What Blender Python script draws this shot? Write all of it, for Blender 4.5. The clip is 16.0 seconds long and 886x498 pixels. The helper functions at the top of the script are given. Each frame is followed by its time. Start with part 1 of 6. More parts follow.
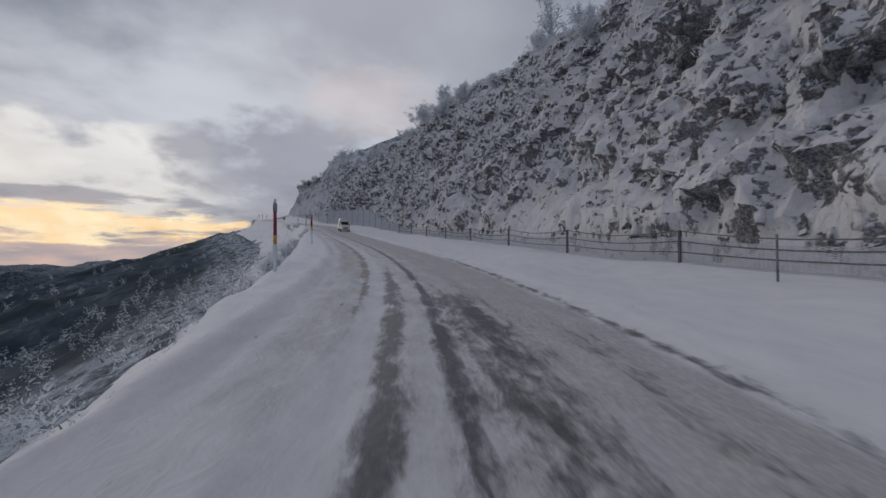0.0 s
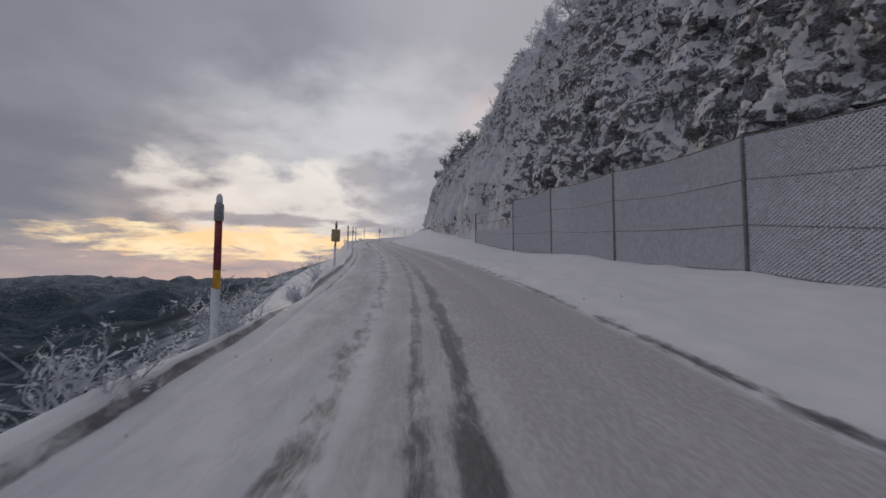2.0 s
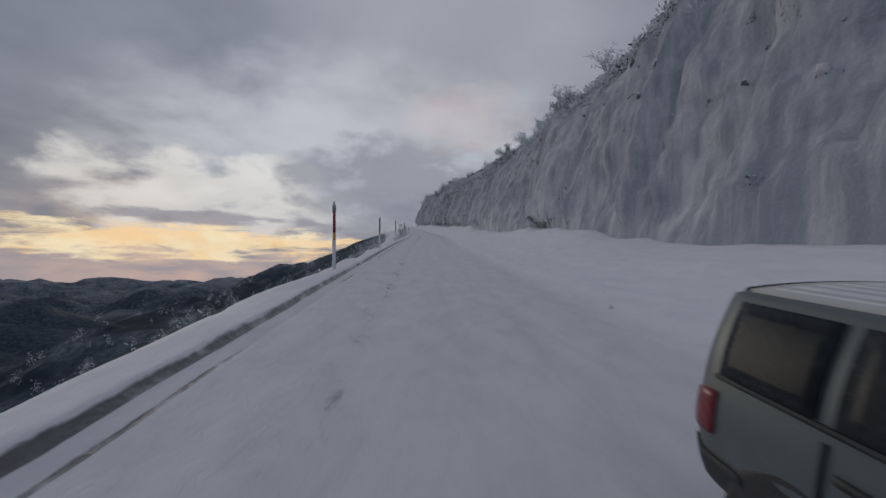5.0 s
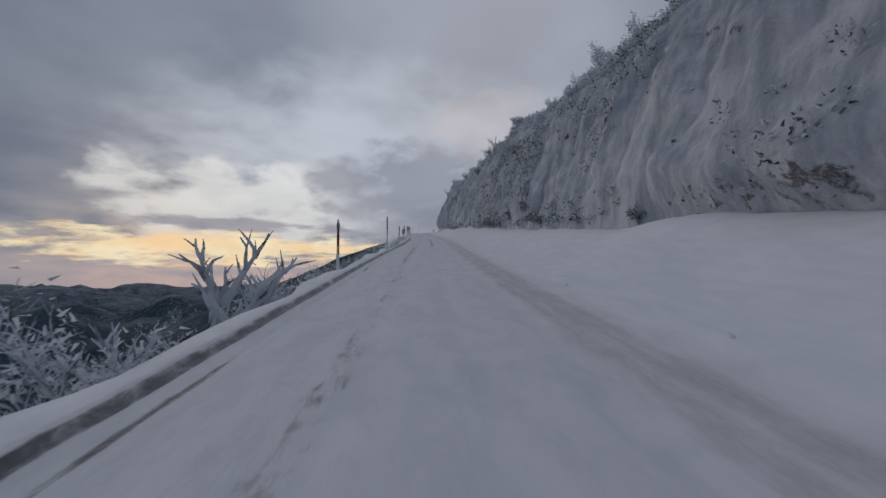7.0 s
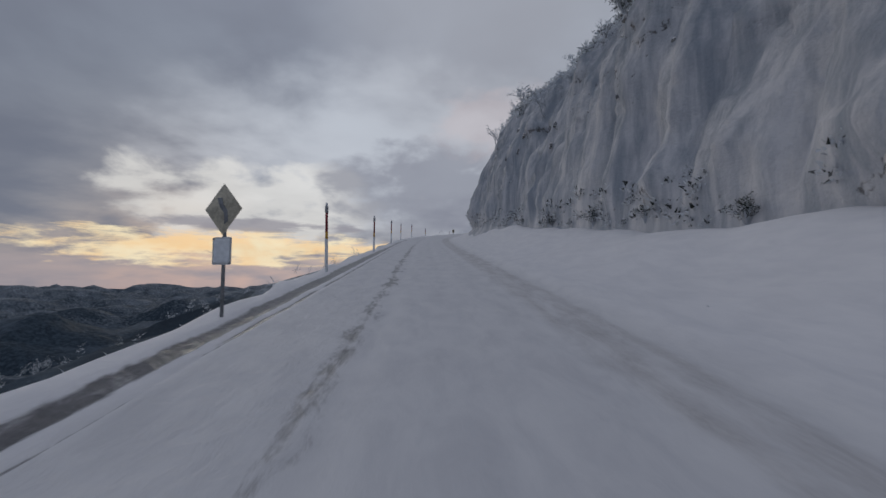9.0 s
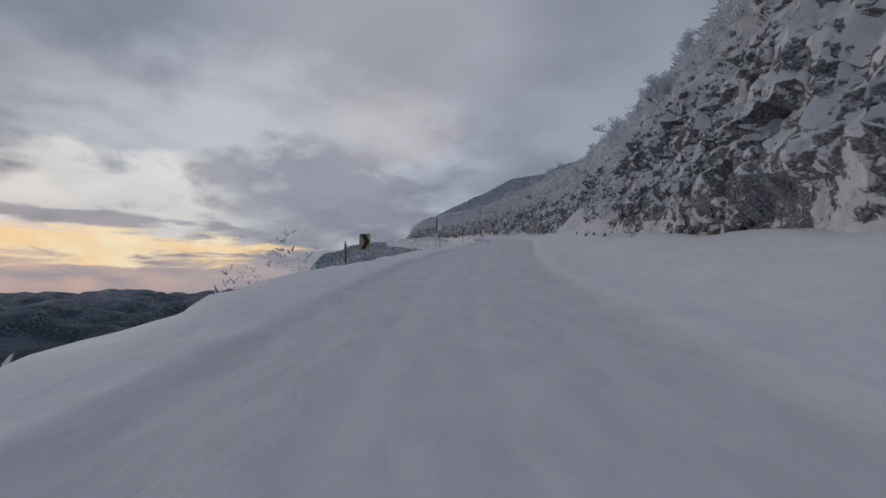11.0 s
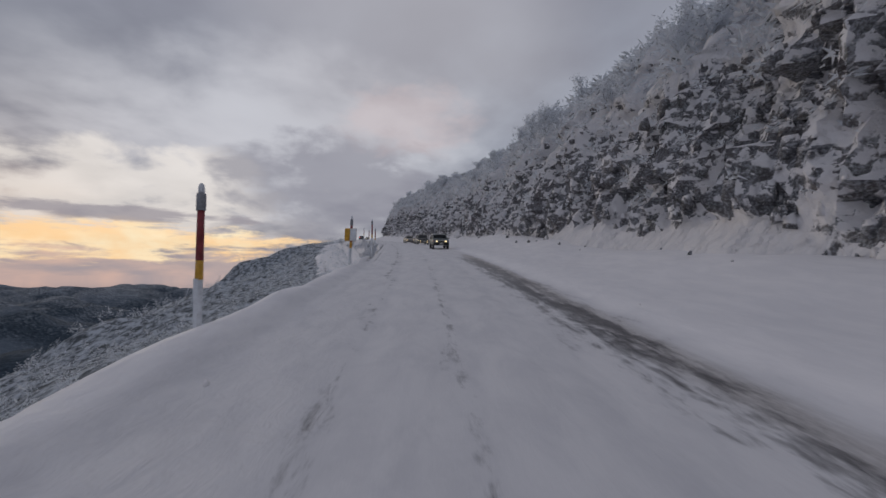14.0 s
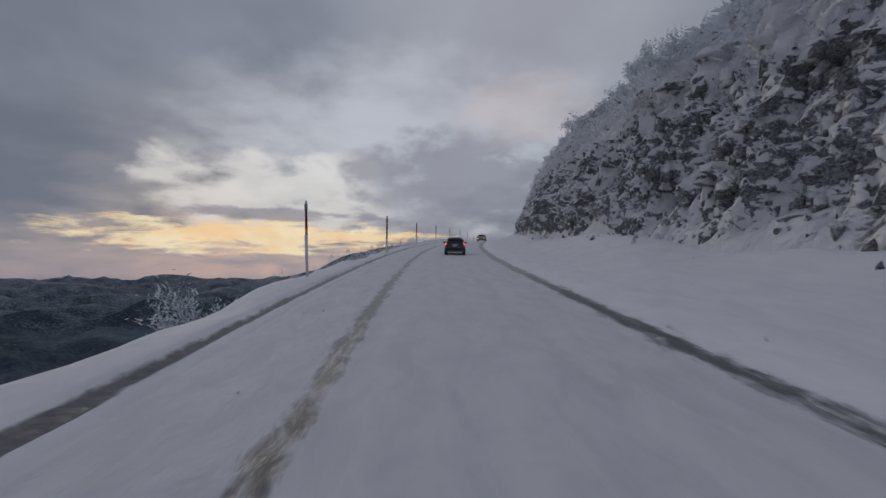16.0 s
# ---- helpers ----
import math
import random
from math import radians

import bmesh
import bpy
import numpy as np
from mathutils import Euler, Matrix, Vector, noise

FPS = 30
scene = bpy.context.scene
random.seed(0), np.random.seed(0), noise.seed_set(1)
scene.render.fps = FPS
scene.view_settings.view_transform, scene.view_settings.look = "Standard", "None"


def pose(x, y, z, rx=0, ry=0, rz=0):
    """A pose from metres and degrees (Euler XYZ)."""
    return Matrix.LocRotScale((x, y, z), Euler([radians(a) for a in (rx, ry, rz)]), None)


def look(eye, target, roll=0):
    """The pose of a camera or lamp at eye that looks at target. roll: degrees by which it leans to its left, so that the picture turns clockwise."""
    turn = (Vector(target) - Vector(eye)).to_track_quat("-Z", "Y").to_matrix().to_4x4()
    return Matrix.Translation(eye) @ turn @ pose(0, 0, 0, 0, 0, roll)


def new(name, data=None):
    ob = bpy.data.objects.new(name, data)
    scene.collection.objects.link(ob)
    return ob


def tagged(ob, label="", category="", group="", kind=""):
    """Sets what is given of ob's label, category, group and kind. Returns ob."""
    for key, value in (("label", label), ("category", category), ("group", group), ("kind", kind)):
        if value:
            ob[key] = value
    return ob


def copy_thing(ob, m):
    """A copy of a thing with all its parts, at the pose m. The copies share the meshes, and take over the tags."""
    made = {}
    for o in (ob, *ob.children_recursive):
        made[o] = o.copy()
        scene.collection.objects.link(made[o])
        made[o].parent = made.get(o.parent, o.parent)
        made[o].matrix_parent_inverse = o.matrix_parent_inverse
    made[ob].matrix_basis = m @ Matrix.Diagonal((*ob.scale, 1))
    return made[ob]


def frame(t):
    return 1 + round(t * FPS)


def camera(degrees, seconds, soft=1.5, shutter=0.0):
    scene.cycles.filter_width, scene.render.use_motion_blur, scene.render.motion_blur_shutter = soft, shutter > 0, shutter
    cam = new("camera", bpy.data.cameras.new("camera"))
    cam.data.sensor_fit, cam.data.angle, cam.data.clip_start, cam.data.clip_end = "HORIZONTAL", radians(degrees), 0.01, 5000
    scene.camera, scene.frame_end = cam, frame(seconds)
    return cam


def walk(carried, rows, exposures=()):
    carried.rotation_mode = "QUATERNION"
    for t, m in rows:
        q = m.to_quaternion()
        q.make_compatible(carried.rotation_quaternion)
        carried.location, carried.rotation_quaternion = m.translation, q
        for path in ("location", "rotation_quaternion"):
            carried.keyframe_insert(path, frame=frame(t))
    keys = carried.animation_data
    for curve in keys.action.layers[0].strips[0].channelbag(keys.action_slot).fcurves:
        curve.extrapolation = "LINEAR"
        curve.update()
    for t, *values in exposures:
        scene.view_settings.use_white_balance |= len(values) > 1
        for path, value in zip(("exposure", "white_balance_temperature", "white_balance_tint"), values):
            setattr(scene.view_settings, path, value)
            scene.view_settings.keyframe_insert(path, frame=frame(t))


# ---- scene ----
# ---------------------------------------------------------------- the drive
# Heading in degrees to the left, every quarter of a second.
HEADING = [-15.1, -7.9, -1.9, 1.9, 3.5, 3.4, 3.4, 3.7, 6.2, 10.2, 13.6, 15.3, 16.0, 15.7, 13.5, 8.9, 4.0, -1.0, -2.5, -2.1, -1.3, -0.7, -0.6,
           -1.0, -1.7, -2.4, -2.0, 0.6, 2.5, 2.4, 1.9, 1.6, 1.8, 2.6, 3.2, 3.7, 3.8, 4.0, 4.1, 4.1, 3.6, 2.0, -1.4, -5.8, -11.2,
           -17.4, -23.9, -26.1, -25.4, -22.8, -19.3, -15.4, -12.2, -10.2, -9.4, -9.3, -9.1, -8.3, -6.5, -4.1, -1.5, 1.2, 3.6, 5.6, 7.1,
           6.3, 4.0, 1.0, -1.5, -3.0, -4.0, -4.5, -5.0, -5.0, -5.0, -4.0, -3.0, -2.0]
# Grade of the road in degrees at some times.
GRADE_T = [-1.5, 0, 0.5, 1, 1.5, 2, 2.5, 3, 3.5, 4.2, 6.3, 7, 8, 9, 10.2, 11.4, 12, 12.5, 13, 13.5, 14, 14.5, 15, 15.5, 16, 17.2, 18.2, 20, 24]
GRADE = [4.0, 4.2, 5.0, 5.6, 6.5, 6.1, 5.4, 5.6, 5.6, 5.9, 6.6, 6.9, 7.1, 6.8, 7.0, 7.3, 7.2, 6.4, 6.0, 6.6, 6.2, 6.3, 5.6, 5.3, 5.2, 5.0, 2.5, -2.0, -4.0]
SPEED, EYE_H, DRIFT, NOD = 38.5, 1.3, 2.4, -2.55
STEP = 0.02
TT = np.arange(-1.5, 24.01, STEP)
YAW = np.interp(TT, np.arange(len(HEADING)) * 0.25, HEADING)
YAW = np.convolve(np.pad(YAW, 6, mode="edge"), np.ones(13) / 13, "valid")
SLO = np.interp(TT, GRADE_T, GRADE)
SLO = np.convolve(np.pad(SLO, 12, mode="edge"), np.ones(25) / 25, "valid")
PH = np.radians(YAW + DRIFT)
PS = TT * SPEED
DS = SPEED * STEP
PX = np.cumsum(-np.sin(PH) * DS)
PY = np.cumsum(np.cos(PH) * DS)
PZ = np.cumsum(np.tan(np.radians(SLO)) * DS)
i0 = int(round(1.5 / STEP))
PX, PY, PZ = PX - PX[i0], PY - PY[i0], PZ - PZ[i0]


def road(s, l=0.0, z=0.0):
    """The place s metres along the drive, l metres to its right, z above the road."""
    h = np.interp(s, PS, PH)
    return (np.interp(s, PS, PX) + l * np.cos(h), np.interp(s, PS, PY) + l * np.sin(h), np.interp(s, PS, PZ) + z)


def facing(s):
    """Turn about z, in degrees, of a thing that faces down the road."""
    return math.degrees(float(np.interp(s, PS, PH)))


FOV = 93.3
cam = camera(FOV, 16.0, 1.5, 0.02)
ROWS = []
for i in range(161):
    t = i / 10
    x, y, z = road(t * SPEED, 0, EYE_H)
    ROWS.append((t, pose(float(x), float(y), float(z), 90 + float(np.interp(t, TT, SLO)) + NOD, 0, float(np.interp(t, TT, YAW)))))
walk(cam, ROWS, [(0, 0.07, 6300, 7), (1.0, 0.06, 6400, 8), (1.5, 0.06, 6700, 10), (2.5, 0.05, 6550, 10), (3.0, -0.06, 6500, 10), (3.5, -0.13, 6500, 10), (4.2, -0.15, 6400, 8), (6.5, -0.12, 6100, 6), (9, -0.13, 6150, 6), (11.5, -0.13, 6250, 8), (12.0, -0.06, 6450, 10),
                 (12.5, -0.02, 6500, 10), (15, -0.04, 6450, 9), (15.5, -0.05, 6250, 8), (16, -0.2, 6200, 7)])

# ---------------------------------------------------------------- light
GLOW = (-0.56, 0.83, 0.03)
scene.view_settings.exposure = 0.0
world = bpy.data.worlds.new("winter_dusk_sky")
scene.world = world
world.use_nodes = True


class Net:
    """Short-hand for node trees."""

    def __init__(self, tree):
        self.tree, self.n, self.l = tree, tree.nodes, tree.links
        self.n.clear()

    def put(self, sock, v):
        if hasattr(v, "is_output"):
            self.l.new(v, sock)
        elif isinstance(v, (tuple, list)) and sock.type == "RGBA" and len(v) == 3:
            sock.default_value = (*v, 1)
        else:
            sock.default_value = v

    def math(self, op, a, b=0.0, clamp=False):
        m = self.n.new("ShaderNodeMath")
        m.operation, m.use_clamp = op, clamp
        self.put(m.inputs[0], a), self.put(m.inputs[1], b)
        return m.outputs[0]

    def span(self, v, a, b, c=0.0, d=1.0, smooth=True):
        m = self.n.new("ShaderNodeMapRange")
        m.interpolation_type = "SMOOTHSTEP" if smooth else "LINEAR"
        self.put(m.inputs[0], v)
        for i, x in enumerate((a, b, c, d)):
            self.put(m.inputs[i + 1], x)
        return m.outputs[0]

    def mix(self, f, a, b, mode="MIX"):
        m = self.n.new("ShaderNodeMix")
        m.data_type, m.blend_type = "RGBA", mode
        self.put(m.inputs[0], f), self.put(m.inputs[6], a), self.put(m.inputs[7], b)
        return m.outputs[2]

    def noise(self, vec, scale, detail=4.0, rough=0.55, warp=0.0):
        m = self.n.new("ShaderNodeTexNoise")
        if vec is not None:
            self.put(m.inputs["Vector"], vec)
        m.inputs["Scale"].default_value, m.inputs["Detail"].default_value = scale, detail
        m.inputs["Roughness"].default_value, m.inputs["Distortion"].default_value = rough, warp
        return m.outputs[0]

    def cells(self, vec):
        """Cells one unit wide: their random colour, their centre and the distance to it."""
        m = self.n.new("ShaderNodeTexVoronoi")
        m.inputs["Scale"].default_value = 1.0
        self.put(m.inputs["Vector"], vec)
        return m.outputs["Color"], m.outputs["Position"], m.outputs["Distance"]

    def add(self, a, b):
        m = self.n.new("ShaderNodeVectorMath")
        self.put(m.inputs[0], a), self.put(m.inputs[1], b)
        return m.outputs[0]

    def vec(self, x, y, z=0.0):
        m = self.n.new("ShaderNodeCombineXYZ")
        self.put(m.inputs[0], x), self.put(m.inputs[1], y), self.put(m.inputs[2], z)
        return m.outputs[0]

    def split(self, v):
        m = self.n.new("ShaderNodeSeparateXYZ")
        self.put(m.inputs[0], v)
        return m.outputs

    def scale(self, v, xyz):
        m = self.n.new("ShaderNodeVectorMath")
        m.operation = "MULTIPLY"
        self.put(m.inputs[0], v), self.put(m.inputs[1], xyz)
        return m.outputs[0]

    def coord(self, which="Object"):
        return self.n.new("ShaderNodeTexCoord").outputs[which]

    def where(self):
        return self.n.new("ShaderNodeNewGeometry").outputs["Position"]

    def bump(self, height, strength, distance):
        m = self.n.new("ShaderNodeBump")
        m.inputs["Strength"].default_value, m.inputs["Distance"].default_value = strength, distance
        self.put(m.inputs["Height"], height)
        return m.outputs[0]


def build_sky():
    """A torn overcast at dusk: grey sheet, a bright rift and gold bands low in the west."""
    w = Net(world.node_tree)
    d = w.coord("Generated")
    x, y, z = w.split(d)
    az = w.math("MULTIPLY", w.math("ARCTAN2", w.math("MULTIPLY", x, -1.0), y), 57.3)
    el = w.math("MULTIPLY", w.math("ARCSINE", z), 57.3)
    k = w.math("ADD", w.math("MAXIMUM", z, 0.0), 0.22)
    sheet = w.vec(w.math("DIVIDE", x, k), w.math("DIVIDE", y, k), 0.0)
    big = w.noise(sheet, 1.1, 4, 0.45, 0.15)
    fine = w.noise(sheet, 2.6, 5, 0.5, 0.15)
    puff = w.noise(w.vec(w.math("MULTIPLY", az, 0.13), w.math("MULTIPLY", el, 0.26), 0.0), 1.0, 6, 0.54, 0.2)
    torn = w.noise(w.vec(w.math("MULTIPLY", az, 0.16), w.math("MULTIPLY", el, 0.8), 3.0), 1.0, 8, 0.62, 0.3)

    def patch(a0, wa, e0, we, ragged, tex, soft_edge=0.9):
        """A cloud or rift about a bearing and a height, in degrees, with a ragged edge."""
        p = w.math("POWER", w.math("DIVIDE", w.math("SUBTRACT", az, a0), wa), 2.0)
        q = w.math("POWER", w.math("DIVIDE", w.math("SUBTRACT", el, e0), we), 2.0)
        r = w.math("ADD", w.math("ADD", p, q), w.math("MULTIPLY", w.math("SUBTRACT", tex, 0.5), ragged))
        return w.span(r, 1.0 + soft_edge * 0.5, 1.0 - soft_edge)

    sky = w.n.new("ShaderNodeTexSky")
    sky.sky_type, sky.sun_disc = "NISHITA", False
    sky.sun_elevation, sky.sun_rotation = radians(4), math.atan2(GLOW[0], GLOW[1])
    clear = w.mix(0.85, w.mix(1.0, sky.outputs[0], (0.10, 0.10, 0.10), "MULTIPLY"), (0.32, 0.36, 0.43))
    cover = w.span(w.math("ADD", w.math("MULTIPLY", big, 0.6), w.math("MULTIPLY", fine, 0.4)), 0.36, 0.62)
    c = w.mix(cover, clear, (0.19, 0.205, 0.25))
    west = patch(68, 44, 22, 40, 0.8, big, 1.0)
    c = w.mix(w.math("MULTIPLY", west, 0.55), c, (0.115, 0.13, 0.168))
    zenith = w.span(el, 18.0, 42.0)
    c = w.mix(w.math("MULTIPLY", zenith, 0.7), c, (0.235, 0.255, 0.305))
    rift = patch(12, 25, 17, 11, 2.6, fine, 1.0)
    c = w.mix(w.math("MULTIPLY", rift, 0.60), c, (0.58, 0.61, 0.65))
    cream = patch(27, 16, 9.5, 5.0, 5.2, puff, 0.8)
    c = w.mix(w.math("MULTIPLY", cream, 0.62), c, (0.78, 0.76, 0.70))
    bank = patch(5, 14, 12.0, 6.5, 3.6, puff, 0.7)
    c = w.mix(w.math("MULTIPLY", bank, 0.75), c, (0.225, 0.235, 0.28))
    veil = patch(-4, 24, 32, 15, 1.2, big, 1.0)
    c = w.mix(w.math("MULTIPLY", veil, 0.45), c, (0.42, 0.43, 0.46))
    rose = patch(-4, 9, 21, 4.5, 4.0, puff)
    c = w.mix(w.math("MULTIPLY", rose, 0.32), c, (0.56, 0.46, 0.45))
    mauve = patch(30, 34, 0.8, 3.2, 1.6, torn)
    c = w.mix(w.math("MULTIPLY", mauve, 0.75), c, (0.34, 0.30, 0.31))
    gold = patch(30, 19, 3.9, 2.1, 5.5, torn, 0.8)
    hue = w.mix(w.span(puff, 0.35, 0.65), (0.90, 0.60, 0.28), (0.93, 0.80, 0.52))
    c = w.mix(w.math("MULTIPLY", gold, 0.82), c, hue)
    bar = patch(29, 13, 6.9, 0.8, 4.5, torn, 0.7)
    c = w.mix(w.math("MULTIPLY", bar, 0.8), c, (0.27, 0.26, 0.29))
    c = w.mix(w.span(el, -0.3, -3.0), c, (0.15, 0.165, 0.20))
    c = w.mix(1.0, c, (1.05, 1.0, 1.0), "MULTIPLY")
    bg = w.n.new("ShaderNodeBackground")
    w.put(bg.inputs[0], c)
    bg.inputs[1].default_value = 1.15
    out = w.n.new("ShaderNodeOutputWorld")
    w.l.new(bg.outputs[0], out.inputs[0])


build_sky()
sun = new("sun", bpy.data.lights.new("sun", "SUN"))
sun.data.energy, sun.data.angle, sun.data.color = 0.35, radians(25), (1.0, 0.86, 0.68)
sun.matrix_world = look((0, 0, 50), (-GLOW[0] * 50, -GLOW[1] * 50, 50 - 50 * 0.2))

# ---------------------------------------------------------------- materials


def material(name):
    m = bpy.data.materials.new(name)
    m.use_nodes = True
    return m, Net(m.node_tree)


def finish(m, w, color, rough=0.6, metal=0.0, normal=None, emit=None, power=0.0, spec=0.5, alpha=None):
    b = w.n.new("ShaderNodeBsdfPrincipled")
    w.put(b.inputs["Base Color"], color)
    w.put(b.inputs["Roughness"], rough)
    w.put(b.inputs["Metallic"], metal)
    w.put(b.inputs["Specular IOR Level"], spec)
    if normal is not None:
        w.put(b.inputs["Normal"], normal)
    if emit is not None:
        w.put(b.inputs["Emission Color"], emit)
        b.inputs["Emission Strength"].default_value = power
    if alpha is not None:
        w.put(b.inputs["Alpha"], alpha)
    out = w.n.new("ShaderNodeOutputMaterial")
    w.l.new(b.outputs[0], out.inputs[0])
    return m


def plain(name, color, rough=0.5, metal=0.0, grain=6.0, vary=0.25, emit=None, power=0.0, spec=0.5):
    """Paint, metal or plastic with dirt at two scales."""
    m, w = material(name)
    p = w.coord()
    n = w.math("ADD", w.math("MULTIPLY", w.noise(p, grain, 5), 0.6), w.math("MULTIPLY", w.noise(p, grain * 7, 3), 0.4))
    dark = tuple(c * (1 - vary) for c in color)
    lite = tuple(min(1.0, c * (1 + vary) + 0.01) for c in color)
    c = w.mix(w.span(n, 0.35, 0.65), dark, lite)
    return finish(m, w, c, w.span(n, 0.3, 0.7, rough * 0.8, min(1, rough * 1.2)), metal, w.bump(n, 0.15, 0.004), emit, power, spec)


SNOW, SNOW_BLUE = (0.85, 0.83, 0.835), (0.755, 0.742, 0.76)


def snow_material():
    m, w = material("packed_snow")
    p = w.where()
    a, b = w.noise(p, 0.6, 4), w.noise(p, 9.0, 5)
    c = w.mix(w.span(a, 0.35, 0.65), SNOW, SNOW_BLUE)
    c = w.mix(w.math("MULTIPLY", w.span(b, 0.62, 0.74), 0.25), c, (0.5, 0.5, 0.5))
    h = w.math("ADD", w.math("MULTIPLY", a, 0.6), w.math("MULTIPLY", b, 0.3))
    return finish(m, w, c, 0.65, 0, w.bump(h, 0.5, 0.08), spec=0.25)


def road_material():
    """Snow over asphalt: the 'wear' layer tells where tyres have cut through, 'slush' where brown slush lies."""
    m, w = material("snowy_asphalt")
    uv = w.n.new("ShaderNodeUVMap")
    uv.uv_map = "lane"
    u = uv.outputs[0]
    wear = w.n.new("ShaderNodeAttribute")
    wear.attribute_name = "wear"
    slush = w.n.new("ShaderNodeAttribute")
    slush.attribute_name = "slush"
    line = w.n.new("ShaderNodeAttribute")
    line.attribute_name = "line"
    streak = w.noise(w.scale(u, (0.45, 4.5, 1.0)), 1.0, 6, 0.6)
    blot = w.noise(w.scale(u, (1.1, 2.6, 1.0)), 1.0, 6, 0.62, 0.4)
    speck = w.noise(w.scale(u, (9.0, 22.0, 1.0)), 1.0, 3, 0.6)
    n = w.math("ADD", w.math("MULTIPLY", streak, 0.5), w.math("MULTIPLY", blot, 0.5))
    ragged = w.math("ADD", w.math("MULTIPLY", n, 0.62), w.math("MULTIPLY", w.noise(w.scale(u, (2.6, 7.0, 1.0)), 1.0, 5, 0.65, 0.5), 0.38))
    white = w.mix(w.span(blot, 0.35, 0.7), (0.79, 0.775, 0.78), (0.70, 0.69, 0.705))
    off = w.math("ADD", w.span(w.split(u)[1], 2.7, 3.3), w.span(w.split(u)[1], -2.1, -2.5), True)
    white = w.mix(off, white, w.mix(w.span(blot, 0.3, 0.7), (0.90, 0.88, 0.885), (0.82, 0.805, 0.82)))
    white = w.mix(w.span(n, 0.48, 0.75, 0.0, 0.08), white, (0.60, 0.59, 0.59))
    s = w.span(w.math("ADD", slush.outputs["Fac"], w.math("MULTIPLY", w.math("SUBTRACT", n, 0.5), 1.1)), 0.16, 0.80)
    brown = w.mix(w.span(speck, 0.35, 0.7), (0.44, 0.41, 0.395), (0.58, 0.55, 0.53))
    c = w.mix(w.math("MULTIPLY", s, 0.85), white, brown)
    k = w.span(w.math("ADD", wear.outputs["Fac"], w.math("MULTIPLY", w.math("SUBTRACT", ragged, 0.5), 3.0)), 0.38, 0.92)
    tar = w.mix(w.span(speck, 0.3, 0.75), (0.045, 0.042, 0.046), (0.10, 0.095, 0.10))
    yel = w.math("MULTIPLY", line.outputs["Fac"], w.math("MULTIPLY", k, w.span(streak, 0.36, 0.52)))
    c = w.mix(w.math("MULTIPLY", k, 0.88), c, tar)
    c = w.mix(w.math("MULTIPLY", yel, 0.85), c, (0.55, 0.33, 0.05))
    rough = w.math("SUBTRACT", 0.72, w.math("MULTIPLY", k, 0.42))
    edge = w.split(u)[1]
    clod = w.math("MULTIPLY", w.noise(w.scale(u, (3.2, 4.2, 1.0)), 1.0, 5, 0.62, 0.6), w.span(edge, -0.6, -1.2, 0.25, 2.4))
    h = w.math("ADD", w.math("SUBTRACT", w.math("MULTIPLY", speck, 0.10), w.math("MULTIPLY", k, 0.5)), w.math("ADD", w.math("MULTIPLY", n, 0.5), clod))
    return finish(m, w, c, rough, 0, w.bump(h, 0.38, 0.055), spec=0.35)


